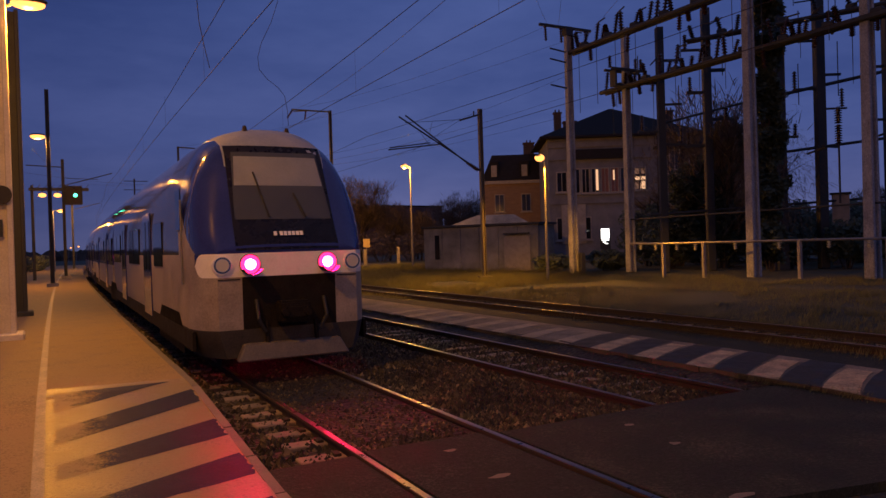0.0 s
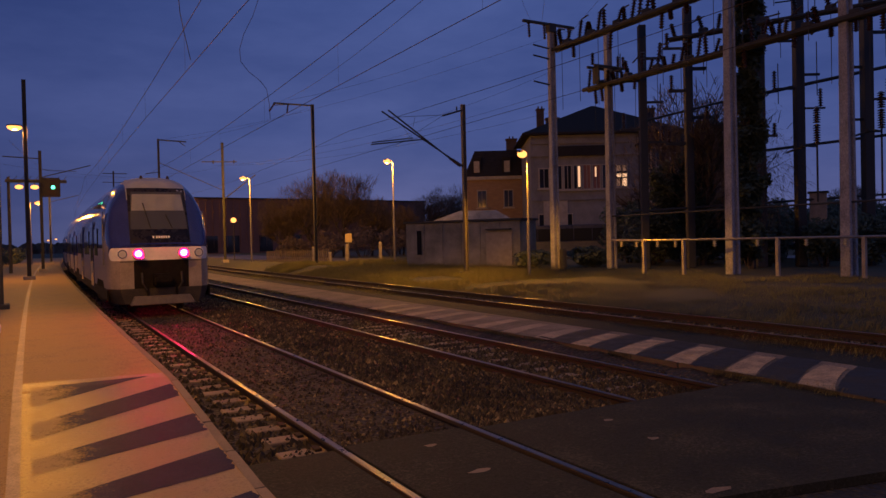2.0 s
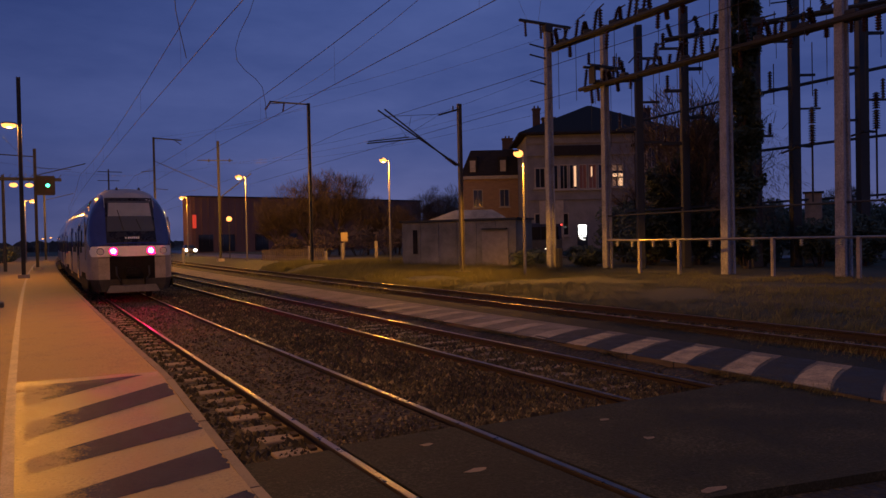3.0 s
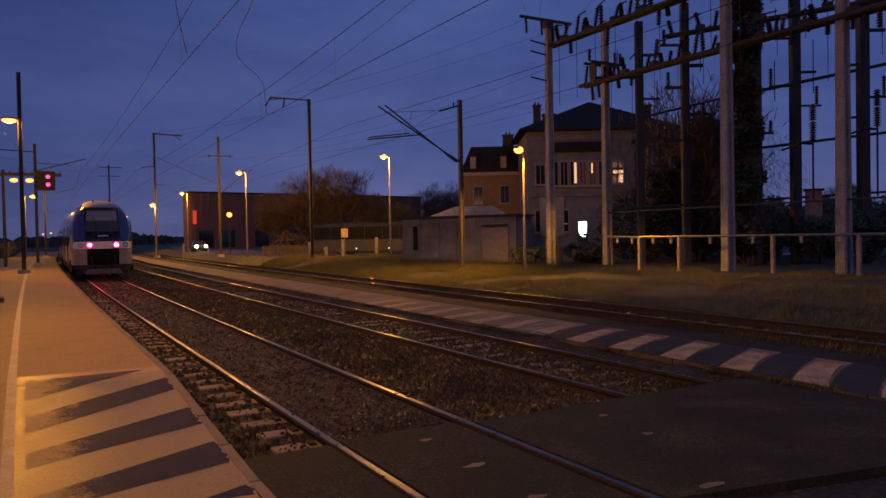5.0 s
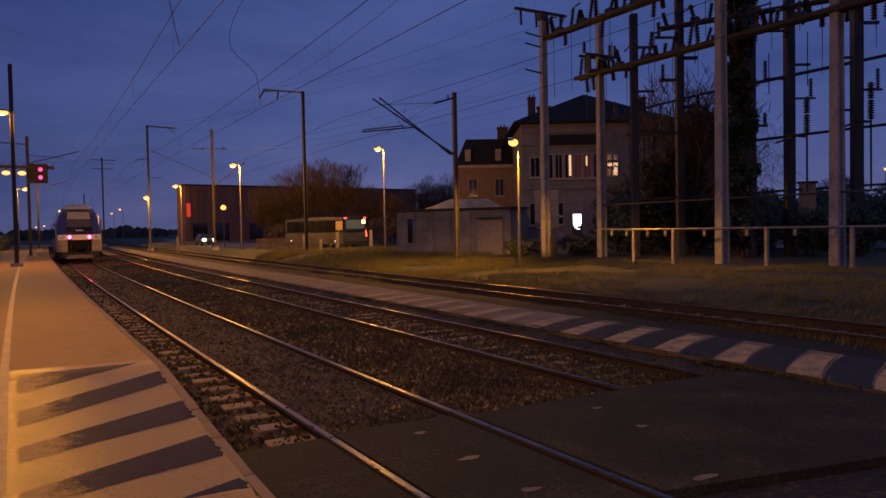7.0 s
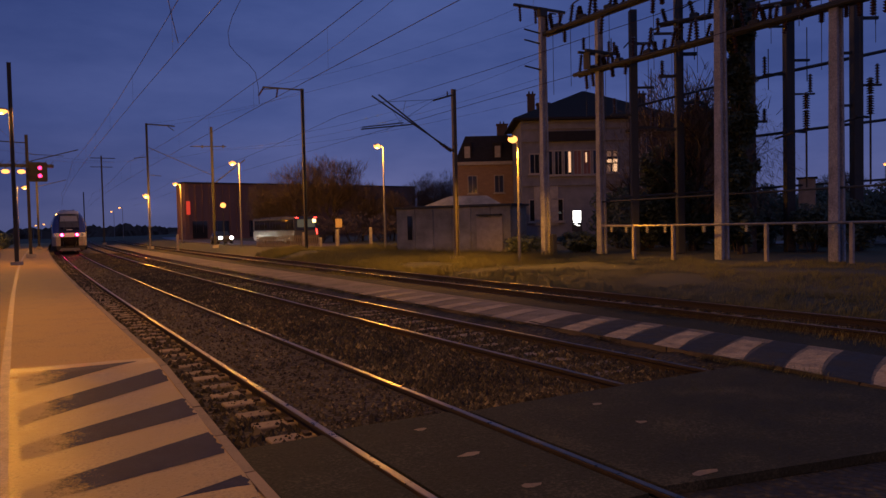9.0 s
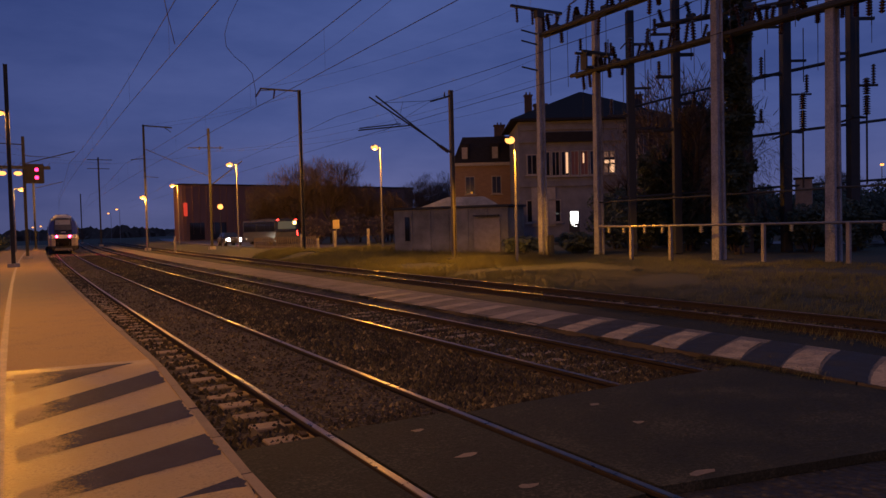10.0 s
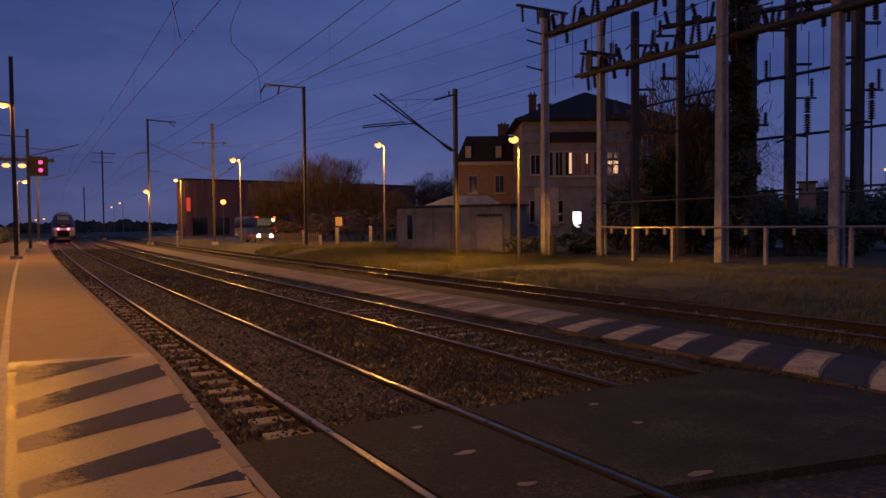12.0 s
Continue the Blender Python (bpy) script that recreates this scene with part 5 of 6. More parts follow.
def chimney(parent, x, y, z, h, w=0.7):
    b = bmesh.new()
    box(b, (x, y, z + h / 2), (w, w * 0.7, h))
    box(b, (x, y, z + h), (w + 0.16, w * 0.7 + 0.16, 0.14))
    for s in (-0.18, 0.18):
        rod(b, (x + s, y, z + h), (x + s, y, z + h + 0.35), 0.09, 0.07)
    part("chimney", b, STONE_DARK, parent)


FACE = -30.6
big = thing("house", "large grey stone house with slate hip roof and two lit windows", "house", pose(45.57, 61.38, 0.3, 0, 0, FACE) @ Matrix.Scale(1.118, 4))
b = bmesh.new()
box(b, (4.95, 4.5, 5.6), (9.9, 9.0, 11.2))
part("wall", b, STONE_WALL, big)
# The right end of the front wall is darker than the rest.
b = bmesh.new()
box(b, (11.6, 4.6, 5.55), (3.4, 8.8, 11.1))
part("dark_wall_end", b, STONE_DARK, big, "darker right end of the house wall")
hip_roof(big, 0, 13.3, 0, 9, 11.05, 3.2, 0.75, 6.5)
b = bmesh.new()
box(b, (4.95, -0.08, 5.0), (9.94, 0.16, 0.3))
box(b, (4.95, -0.08, 10.3), (9.94, 0.16, 0.5))
box(b, (4.95, -0.1, 9.0), (9.94, 0.2, 0.18))
part("cornice", b, STONE_WALL, big)
b = bmesh.new()
box(b, (4.6, -0.22, 9.35), (5.4, 0.34, 0.9))
part("awning_box", b, SLATE, big, "dark blind box over the veranda windows")
for i in range(6):
    x = 2.5 + i * 0.88
    w = window(big, x, 6.95, 0.8, 2.3, CURTAIN if i in (3, 4) else None, bars=1)
for x, h in ((4.42, 1.9), (5.95, 0.9)):
    b = bmesh.new()
    box(b, (x, -0.06, 7.0 if h > 1 else 7.4), (0.2 if h > 1 else 0.12, 0.05, h))
    part("lit_gap", b, WARM_LIGHT, big, "warm lit gap between curtains")
w = window(big, 8.33, 7.0, 1.12, 2.15, bars=1)
for x, z, dx, dz, ma in ((8.08, 7.02, 0.4, 0.32, WARM_LIGHT), (8.6, 7.02, 0.4, 0.32, WARM_LIGHT), (8.55, 6.4, 0.46, 0.72, WARM_LIGHT), (8.06, 7.68, 0.36, 0.5, WARM_DIM), (8.6, 7.68, 0.36, 0.5, WARM_DIM), (8.03, 6.4, 0.3, 0.72, WARM_DIM)):
    b = bmesh.new()
    box(b, (x, -0.03, z), (dx, 0.05, dz))
    part("lit_pane", b, ma, w, "warm lit window pane")
b = bmesh.new()
box(b, (8.33, -0.1, 6.82), (1.0, 0.06, 0.09))
part("window_bar", b, STEEL_DARK, w)
for z in (3.0, 8.6):
    window(big, 11.5, z, 1.0, 1.9)
window(big, 1.2, 6.9, 1.0, 1.9)
for x in (1.2, 3.2, 8.0):
    window(big, x, 2.6, 1.2, 2.1)
# Paler sheet on the wall stands in for light falling on it.
b = bmesh.new()
box(b, (2.2, -0.05, 3.0), (2.2, 0.12, 3.6))
part("lit_wall_panel", b, TRIM, big, "pale panel standing in for the lit part of the ground floor wall")
chimney(big, 1.5, 4.5, 12.0, 2.0)
chimney(big, 2.6, 4.0, 12.0, 1.0, 1.2)
chimney(big, 12.3, 4.5, 11.8, 2.0)
b = bmesh.new()
box(b, (3.3, 1.6, 12.2), (1.1, 0.08, 0.6), rx=-58)
part("skylight", b, GLASS_NIGHT, big)

wing = thing("house_wing", "dark brick house wing with unlit windows", "house", pose(55.2, 55.7, 0.3, 0, 0, FACE) @ Matrix.Scale(1.118, 4))
b = bmesh.new()
box(b, (4.2, 4.2, 4.9), (8.2, 8.0, 9.8))
part("wall", b, STONE_DARK, wing)
hip_roof(wing, 0.1, 8.3, 0.2, 8.2, 9.8, 1.6, 0.5, 3.0)
for x in (1.3, 3.3, 5.6, 7.4):
    for z in (2.2, 5.4, 8.2):
        window(wing, x, z, 1.0, 1.7, y=0.2)
chimney(wing, 1.2, 4.0, 10.4, 1.9)
chimney(wing, 6.8, 4.0, 10.2, 1.6)
low = thing("low_annexe", "dark low annexe wall with a pale door", "annexe", pose(63.0, 50.8, 0.2, 0, 0, FACE) @ Matrix.Scale(1.118, 4))
b = bmesh.new()
box(b, (8, 3, 1.2), (16, 6, 2.4))
part("wall", b, STONE_DARK, low)
hip_roof(low, 0, 16, 0, 6, 2.4, 0.9, 0.4, 3.0)
for x in (2, 5.0, 9.0):
    window(low, x, 1.3, 1.1, 1.3)

hut = thing("hut", "small pale rendered hut among dark hedges", "hut", pose(39.9, 26.7, 0.1, 0, 0, -58))
b = bmesh.new()
box(b, (0.45, 0.5, 2.05), (0.9, 1.0, 4.1))
bevelled(b, 0.02, 1)
part("wall", b, CONCRETE, hut)
b = bmesh.new()
box(b, (0.45, 0.5, 4.15), (1.1, 1.2, 0.1))
part("roof", b, SLATE, hut)

small = thing("house", "orange-lit brick house with mansard roof and dormers", "house", pose(45.09, 73.3, 0.4, 0, 0, FACE) @ Matrix.Scale(1.103, 4))
b = bmesh.new()
box(b, (4.0, 4.0, 4.0), (8.0, 8.0, 8.0))
part("wall", b, BRICK_ORANGE, small)
b = bmesh.new()
v = box(b, (4.0, 4.0, 9.4), (8.5, 8.5, 2.8))
for q in v:
    if q.co.z > 9.4:
        q.co.x = 4 + (q.co.x - 4) * 0.72
        q.co.y = 4 + (q.co.y - 4) * 0.72
part("roof", b, SLATE, small)
for x in (1.1, 4.3, 6.9):
    b = bmesh.new()
    box(b, (x, 0.35, 9.1), (0.95, 0.9, 1.7))
    d = part("dormer", b, SLATE, small)
    b = bmesh.new()
    box(b, (x, -0.13, 9.0), (0.6, 0.08, 1.2))
    part("dormer_window", b, TRIM, d)
for x in (1.6, 4.4, 6.8):
    for z in (2.2, 5.6):
        window(small, x, z, 1.05, 1.9)
chimney(small, 5.0, 2.2, 10.2, 1.9, 1.1)
b = bmesh.new()
box(b, (4, -0.1, 7.8), (8.3, 0.3, 0.35))
part("cornice", b, TRIM, small)

lean = thing("lean_to", "low outbuilding with a pale sloping roof", "outbuilding", pose(34.0, 61.3, 0.3, 0, 0, FACE))
b = bmesh.new()
box(b, (3.6, 2, 1.7), (7.2, 4, 3.4))
part("wall", b, BRICK_ORANGE, lean)
b = bmesh.new()
v = box(b, (3.6, 2, 3.9), (7.8, 4.6, 1.0))
for q in v:
    if q.co.z > 3.9:
        q.co.x = 3.6 + (q.co.x - 3.6) * 0.45 + 0.6
        q.co.y = 2 + (q.co.y - 2) * 0.5
part("roof", b, SHED_WALL, lean)

shed = thing("shed", "low flat-roofed concrete shed with stained walls and a pale door", "shed", pose(23.95, 47.4, 0.05, 0, 0, -57.6))
b = bmesh.new()
box(b, (4.4, 1.5, 1.55), (8.8, 3.0, 3.1))
part("wall", b, SHED_WALL, shed)
b = bmesh.new()
box(b, (4.4, 1.5, 3.2), (9.1, 3.3, 0.14))
part("roof", b, STEEL_DARK, shed, "dark flat roof edge")
for i in range(1, 6):
    b = bmesh.new()
    box(b, (i * 1.46, -0.02, 1.55), (0.1, 0.06, 3.08))
    part("pilaster", b, SHED_WALL, shed)
b = bmesh.new()
box(b, (7.3, -0.05, 1.2), (1.9, 0.08, 2.3))
part("door", b, TRIM, shed, "pale double door")
b = bmesh.new()
box(b, (7.3, -0.14, 2.55), (1.8, 0.3, 0.08))
part("canopy", b, STEEL_DARK, shed)
b = bmesh.new()
box(b, (1.1, -0.05, 1.75), (0.35, 0.06, 1.7))
part("slit_window", b, GLASS_NIGHT, shed)

ware = thing("warehouse", "long red-brown clad warehouse with a red lit sign", "warehouse", pose(25.9, 132.0, 0.2, 0, 0, 9.0))
b = bmesh.new()
box(b, (25, 2, 4.95), (50, 4, 9.9))
part("wall", b, CORRUGATED, ware)
b = bmesh.new()
box(b, (25, 2, 9.98), (50.4, 4.4, 0.24))
part("roof", b, SLATE, ware)
for i in range(40):
    b = bmesh.new()
    box(b, (0.6 + i * 1.25, -0.05, 5.6), (0.09, 0.12, 8.6))
    part("cladding_rib", b, CORRUGATED, ware)
b = bmesh.new()
box(b, (0.4, -0.45, 5.6), (0.6, 0.2, 2.3))
part("sign", b, RED_SIGN, ware, "tall glowing red sign")
for x in (2.5, 6.5, 13, 19):
    b = bmesh.new()
    box(b, (x, -0.06, 1.8), (2.6, 0.1, 3.0))
    part("shop_window", b, GLASS_NIGHT, ware)

ad = thing("display_stand", "brightly lit white display panel on a stand", "display panel", pose(46.5, 54.0, 0.25, 0, 0, FACE))
b = bmesh.new()
box(b, (0, 0.06, 1.75), (0.98, 0.12, 1.9))
bevelled(b, 0.05, 2)
part("case", b, STEEL_DARK, ad)
b = bmesh.new()
box(b, (0, -0.01, 2.3), (0.76, 0.03, 0.95))
part("lit_panel", b, PANEL_LIGHT, ad, "glowing white panel")
# Glowing bars imitate the panel's reflection beneath it.
b = bmesh.new()
box(b, (0, -0.01, 1.68), (0.7, 0.03, 0.08))
box(b, (-0.1, -0.01, 1.5), (0.3, 0.03, 0.07))
box(b, (0.1, -0.01, 1.36), (0.34, 0.03, 0.05))
part("reflection_bars", b, PANEL_LIGHT, ad)
b = bmesh.new()
box(b, (0, 0.06, 0.4), (0.3, 0.1, 0.9))
part("foot", b, STEEL_DARK, ad)

globe = thing("wall_lamp", "round glowing orange lamp on a short post", "lamp", pose(19.95, 81.3, 0.3))
b = bmesh.new()
ball(b, (0, 0, 4.32), (0.3, 0.3, 0.28), 14, 10)
part("globe", b, LAMP_GLASS, globe, smooth=True)
b = bmesh.new()
rod(b, (0, 0, 0), (0, 0, 4.1), 0.05, 0.035)
part("post", b, STEEL_DARK, globe)
street_lamp((92.4, 50.3, 0.2), 7.9, 30, 0, "far street lamp glowing behind bare trees")

sign = thing("road_sign", "pale square road sign on a grey post", "road sign", pose(23.0, 56.0, 0.3, 0, 0, FACE))
b = bmesh.new()
rod(b, (0, 0.03, 0), (0, 0.03, 2.4), 0.035)
part("post", b, GALV, sign)
b = bmesh.new()
box(b, (0, 0, 2.0), (0.55, 0.03, 0.72))
bevelled(b, 0.012, 1)
part("panel", b, surface("faded_sign", (0.42, 0.34, 0.16), (0.6, 0.5, 0.28), (0.4, 0.6), scale=3, grain=30), sign)
for x, y, h in ((20.9, 58.5, 1.3), (21.6, 56.6, 0.9), (22.4, 55.0, 1.5), (26.3, 57.0, 1.6), (15.6, 84.0, 1.8)):
    p = thing("bollard", "short pale marker post in the grass", "post", pose(x, y, ground_z(x, y)), "marker posts")
    b = bmesh.new()
    box(b, (0, 0, h / 2), (0.22, 0.22, h))
    bevelled(b, 0.03, 1)
    part("shaft", b, CONCRETE, p)

# concrete picket fence along the road
fence = thing("picket_fence", "low pale concrete picket fence along the road", "fence")
b = bmesh.new()
box(b, (0, 0, 0.55), (0.09, 0.05, 1.1))
picket = to_mesh("picket", b, KERB)
a, c = Vector((19.2, 66.2, 0.2)), Vector((23.5, 62.0, 0.25))
for i in range(34):
    p = a.lerp(c, i / 33)
    share("picket", picket, fence, pose(p.x, p.y, p.z, 0, 0, -45))
for z in (0.35, 0.9):
    b = bmesh.new()
    rod(b, a + Vector((0, 0.05, z)), c + Vector((0, 0.05, z)), 0.035)
    part("fence_rail", b, KERB, fence)


# ---- road ----
ROAD = surface("worn_road_asphalt", (0.03, 0.028, 0.027), (0.075, 0.07, 0.066), (0.35, 0.7), scale=0.7, grain=30, bump=0.3)
CENTRE_LINE = [(58, 14.0), (53, 29.5), (49.9, 36.8), (47.2, 41.3), (45.2, 45.0), (42.6, 48.6), (38.6, 51.2), (33, 53.2), (28.4, 55.6), (25.4, 60.5), (24.0, 70.0), (23.5, 80.0), (23.7, 92.0), (25.3, 118.0), (29.0, 150.0), (35, 190)]


def make_road():
    lefts, rights = [], []
    for i, (x, y) in enumerate(CENTRE_LINE):
        a, c = CENTRE_LINE[max(0, i - 1)], CENTRE_LINE[min(len(CENTRE_LINE) - 1, i + 1)]
        d = Vector((c[0] - a[0], c[1] - a[1], 0)).normalized()
        n = Vector((-d.y, d.x, 0))
        p = Vector((x, y, ground_z(x, y) + 0.06))
        lefts.append(p + n * 3.4)
        rights.append(p - n * 3.4)
    b = bmesh.new()
    strip(b, lefts, rights, 0.2)
    tagged(part("road", b, ROAD), "dark asphalt road curving beside the station", "road", kind="structure")


make_road()


# ---- plants ----
BARK = surface("dark_bark", (0.022, 0.018, 0.015), (0.055, 0.044, 0.036), (0.85, 1), scale=4, grain=30, stretch=(1, 1, 0.3))
TWIG = surface("bare_twigs", (0.06, 0.048, 0.04), (0.15, 0.118, 0.095), (0.85, 1), scale=4, grain=30, bump=0)
LEAF = surface("dark_evergreen_leaves", (0.025, 0.04, 0.026), (0.075, 0.1, 0.06), (0.5, 0.8), scale=3, grain=30, bump=0)
GRASS = surface("dry_winter_grass", (0.05, 0.06, 0.02), (0.195, 0.19, 0.07), (0.8, 1), scale=1.2, grain=20, bump=0)


def bare_tree(x, y, height, spread, seed, label, twigs=900, droop=0.0, fine=0.016):
    """A leafless tree: tapering trunk, limbs that fork, and a crown of fine twigs."""
    rng = random.Random(seed)
    t = thing("tree", label, "tree", pose(x, y, ground_z(x, y) - 0.05), "bare trees")
    trunk, verts, faces, tips = bmesh.new(), [], [], []

    def limb(p, d, l, r, depth):
        q = p + d * l
        rod(trunk, p, q, r, r * 0.66, 6 if depth < 3 else 4)
        if depth >= 5:
            tips.append((p, q))
            return
        for _ in range(4 if depth < 2 else 2):
            e = (d + Vector((rng.uniform(-1, 1) * spread, rng.uniform(-1, 1) * spread, rng.uniform(-0.25, 0.5)))).normalized()
            limb(p.lerp(q, rng.uniform(0.35, 1.0)), e, l * rng.uniform(0.6, 0.86), r * 0.6, depth + 1)
        tips.append((p, q))
    limb(Vector((0, 0, 0)), Vector((rng.uniform(-0.1, 0.1), 0, 1)).normalized(), height * 0.26, height * 0.02, 0)
    # fine twigs: half of them on the limbs, half filling a loose rounded crown
    wide, mid_z = height * (0.2 + 0.24 * spread), height * 0.56
    for k in range(twigs):
        if k % 2:
            p, q = rng.choice(tips)
            a = p.lerp(q, rng.random())
        else:
            while True:
                u = Vector((rng.uniform(-1, 1), rng.uniform(-1, 1), rng.uniform(-1, 1)))
                if u.length < 0.82 + 0.55 * noise.noise(u * 2.3 + Vector((seed, 0, 0))):
                    break
            a = Vector((u.x * wide, u.y * wide, mid_z + u.z * height * 0.34))
        out_from = (a - Vector((0, 0, height * 0.35))).normalized()
        d = (out_from * 0.9 + Vector((rng.uniform(-1, 1), rng.uniform(-1, 1), rng.uniform(-0.7, 0.7) - droop))) * height * 0.06
        w = Vector((rng.uniform(-1, 1), rng.uniform(-1, 1), 0)).normalized() * fine
        base = len(verts)
        mid = a + d * 0.5 + Vector((0, 0, 0.01 * height))
        verts += [a - w, a + w, mid + w * 0.6, mid - w * 0.6, a + d]
        faces += [(base, base + 1, base + 2, base + 3), (base + 3, base + 2, base + 4)]
    part("trunk", trunk, BARK, t)
    me = bpy.data.meshes.new("crown")
    me.from_pydata(verts, [], faces)
    me.materials.append(TWIG)
    ob = new("crown", me)
    ob.parent = t


def leafy_clump(name, centre, size, count, seed, label, category, leaf=0.12, material=None, kind=""):
    """A shrub or ivy: short stems under many small leaves with an uneven outline."""
    rng = random.Random(seed)
    t = thing(name, label, category, pose(*centre), kind=kind)
    verts, faces = [], []
    for _ in range(count):
        while True:
            p = Vector((rng.uniform(-1, 1), rng.uniform(-1, 1), rng.uniform(-1, 1)))
            n = noise.noise(p * 1.9 + Vector((seed, 0, 0)))
            if p.length < 0.78 + 0.5 * n:
                break
        p = Vector((p.x * size[0], p.y * size[1], (p.z + 1) * size[2]))
        a = Vector((rng.uniform(-1, 1), rng.uniform(-1, 1), rng.uniform(-1, 1))).normalized()
        c = a.orthogonal().normalized()
        s = leaf * rng.uniform(0.6, 1.5)
        base = len(verts)
        verts += [p - a * s, p + c * s * 0.5, p + a * s, p - c * s * 0.5]
        faces.append((base, base + 1, base + 2, base + 3))
    me = bpy.data.meshes.new("foliage")
    me.from_pydata(verts, [], faces)
    me.materials.append(material or LEAF)
    ob = new("foliage", me)
    ob.parent = t
    b = bmesh.new()
    for _ in range(7):
        q = Vector((rng.uniform(-0.6, 0.6) * size[0], rng.uniform(-0.6, 0.6) * size[1], size[2] * rng.uniform(1.0, 1.7)))
        rod(b, (q.x * 0.2, q.y * 0.2, 0), q, 0.04, 0.015, 5)
    part("stem", b, BARK, t)
    return t


for i, (x, y, h) in enumerate(((28.5, 80, 9.2), (31.5, 78, 9.6), (34.5, 77, 6.6), (37.0, 74, 5.4), (26.0, 84, 7.0), (39.5, 80, 5.8), (63, 114, 10.5), (72, 120, 11.5), (68, 118, 9.5), (46.5, 38, 5.6), (86, 52, 7), (95, 47, 8.5), (104, 44, 9))):
    bare_tree(x, y, h * 1.12, 0.75, 20 + i, "bare winter tree with a dense crown of brown twigs", 11000, fine=0.022)
for i, (x, y, sx, sz) in enumerate(((29, 76, 2.6, 1.7), (32, 74, 2.8, 2.0), (35, 72.5, 2.6, 1.8), (38, 70.5, 2.4, 1.6), (26, 79, 2.2, 1.3), (44, 68, 2.6, 1.5))):
    leafy_clump("shrub", (x, y, 0.2), (sx, sx * 0.8, sz), 1500, 40 + i, "dark scrubby roadside bush", "shrub", 0.12, TWIG)
for i, (x, y, sx, sz) in enumerate(((32, 36.5, 2.0, 0.5), (35.5, 35, 2.4, 1.5), (39, 33, 2.6, 1.6), (42.5, 31, 2.6, 1.5), (46, 29, 2.6, 1.5), (49, 26, 2.6, 1.5), (29.4, 39.2, 1.5, 0.62), (27.6, 37.6, 0.9, 0.6))):
    tall = 1.45 if i < 6 else 1.0
    leafy_clump("shrub", (x, y, ground_z(x, y)), (sx * 1.15, sx * 0.8, sz * tall), 3400 if i < 6 else 1600, 60 + i, "dark evergreen hedge bush behind the substation", "hedge", 0.13)
for i, (x, y) in enumerate(((38.6, 25.0), (37.2, 27.6), (40.6, 23.6))):
    leafy_clump("shrub", (x, y, ground_z(x, y)), (1.5, 1.2, 1.5), 2400, 200 + i, "dark overgrown bush under the substation columns", "shrub", 0.12)
for i in range(9):
    x, y = 38 + 3.4 * i, 39.5 - 1.7 * i
    leafy_clump("shrub", (x, y, ground_z(x, y)), (2.9, 2.2, 2.3), 3200, 180 + i, "dark overgrown hedge bush beyond the substation", "hedge", 0.15)
# ivy up the substation column, and hanging twigs beside it
for i in range(6):
    leafy_clump("ivy", (31.6 + 0.12 * (i % 3), 24.5, 0.3 + i * 2.35), (1.0, 0.9, 1.45), 4200, 90 + i, "dark ivy climbing the substation column", "ivy", 0.13)
bare_tree(34.6, 26.6, 10.0, 0.3, 77, "bare weeping tree beside the ivy column", 3600, 1.3, 0.014)
bare_tree(39.5, 38.0, 11.0, 0.7, 78, "tall bare tree in front of the dark house wing", 2600, fine=0.022)

# a tall evergreen between the house and the substation, its outline broken by twigs
for i, (x, y, z, sx, sz) in enumerate(((37.7, 32.4, 0.2, 1.8, 2.6), (37.5, 32.6, 3.8, 1.5, 2.2), (37.9, 32.2, 6.6, 1.1, 1.6), (35.4, 33.9, 0.2, 1.6, 2.2), (35.7, 33.7, 3.2, 1.3, 1.8))):
    leafy_clump("evergreen", (x, y, z), (sx, sx, sz), 3600, 140 + i, "tall dark evergreen beside the substation", "evergreen tree", 0.13)
bare_tree(37.2, 32.2, 13.0, 0.55, 143, "thin bare tree growing through the evergreen", 6500, fine=0.03)


def far_woods():
    """A low dark line of far trees and roofs round the horizon."""
    rng = random.Random(31)
    verts, faces = [], []
    for _ in range(2600):
        a = radians(rng.uniform(-65, 95))
        d = rng.uniform(330, 520)
        x, y = d * math.sin(a), d * math.cos(a)
        h = 2.8 + 3.0 * noise.noise((a * 7, 3, 0)) + rng.uniform(-2, 2.5)
        w = rng.uniform(3, 8)
        tx, ty = math.cos(a), -math.sin(a)
        base = len(verts)
        n = 6
        for k in range(n + 1):
            u = k / n
            verts.append((x + tx * w * (u - 0.5) * 2, y + ty * w * (u - 0.5) * 2 + rng.uniform(-1, 1), -0.3))
            verts.append((x + tx * w * (u - 0.5) * 1.8, y + ty * w * (u - 0.5) * 1.8 + rng.uniform(-1, 1), max(1.0, h * math.sin(math.pi * (0.08 + 0.84 * u)) * rng.uniform(0.75, 1.1))))
        for k in range(n):
            faces.append((base + 2 * k, base + 2 * k + 2, base + 2 * k + 3, base + 2 * k + 1))
    me = bpy.data.meshes.new("far_woods")
    me.from_pydata(verts, [], faces)
    me.materials.append(TWIG)
    tagged(new("far_woods", me), "low dark line of far woods on the horizon", "woods", kind="stuff")


far_woods()
for i in range(15):
    leafy_clump("hedge_bush", (-4.6 + 0.02 * i * i, 28 + i * 5.5, 0.25), (1.1, 3.1, 1.0), 900, 160 + i, "dark hedge bush behind the platform", "hedge", 0.12)


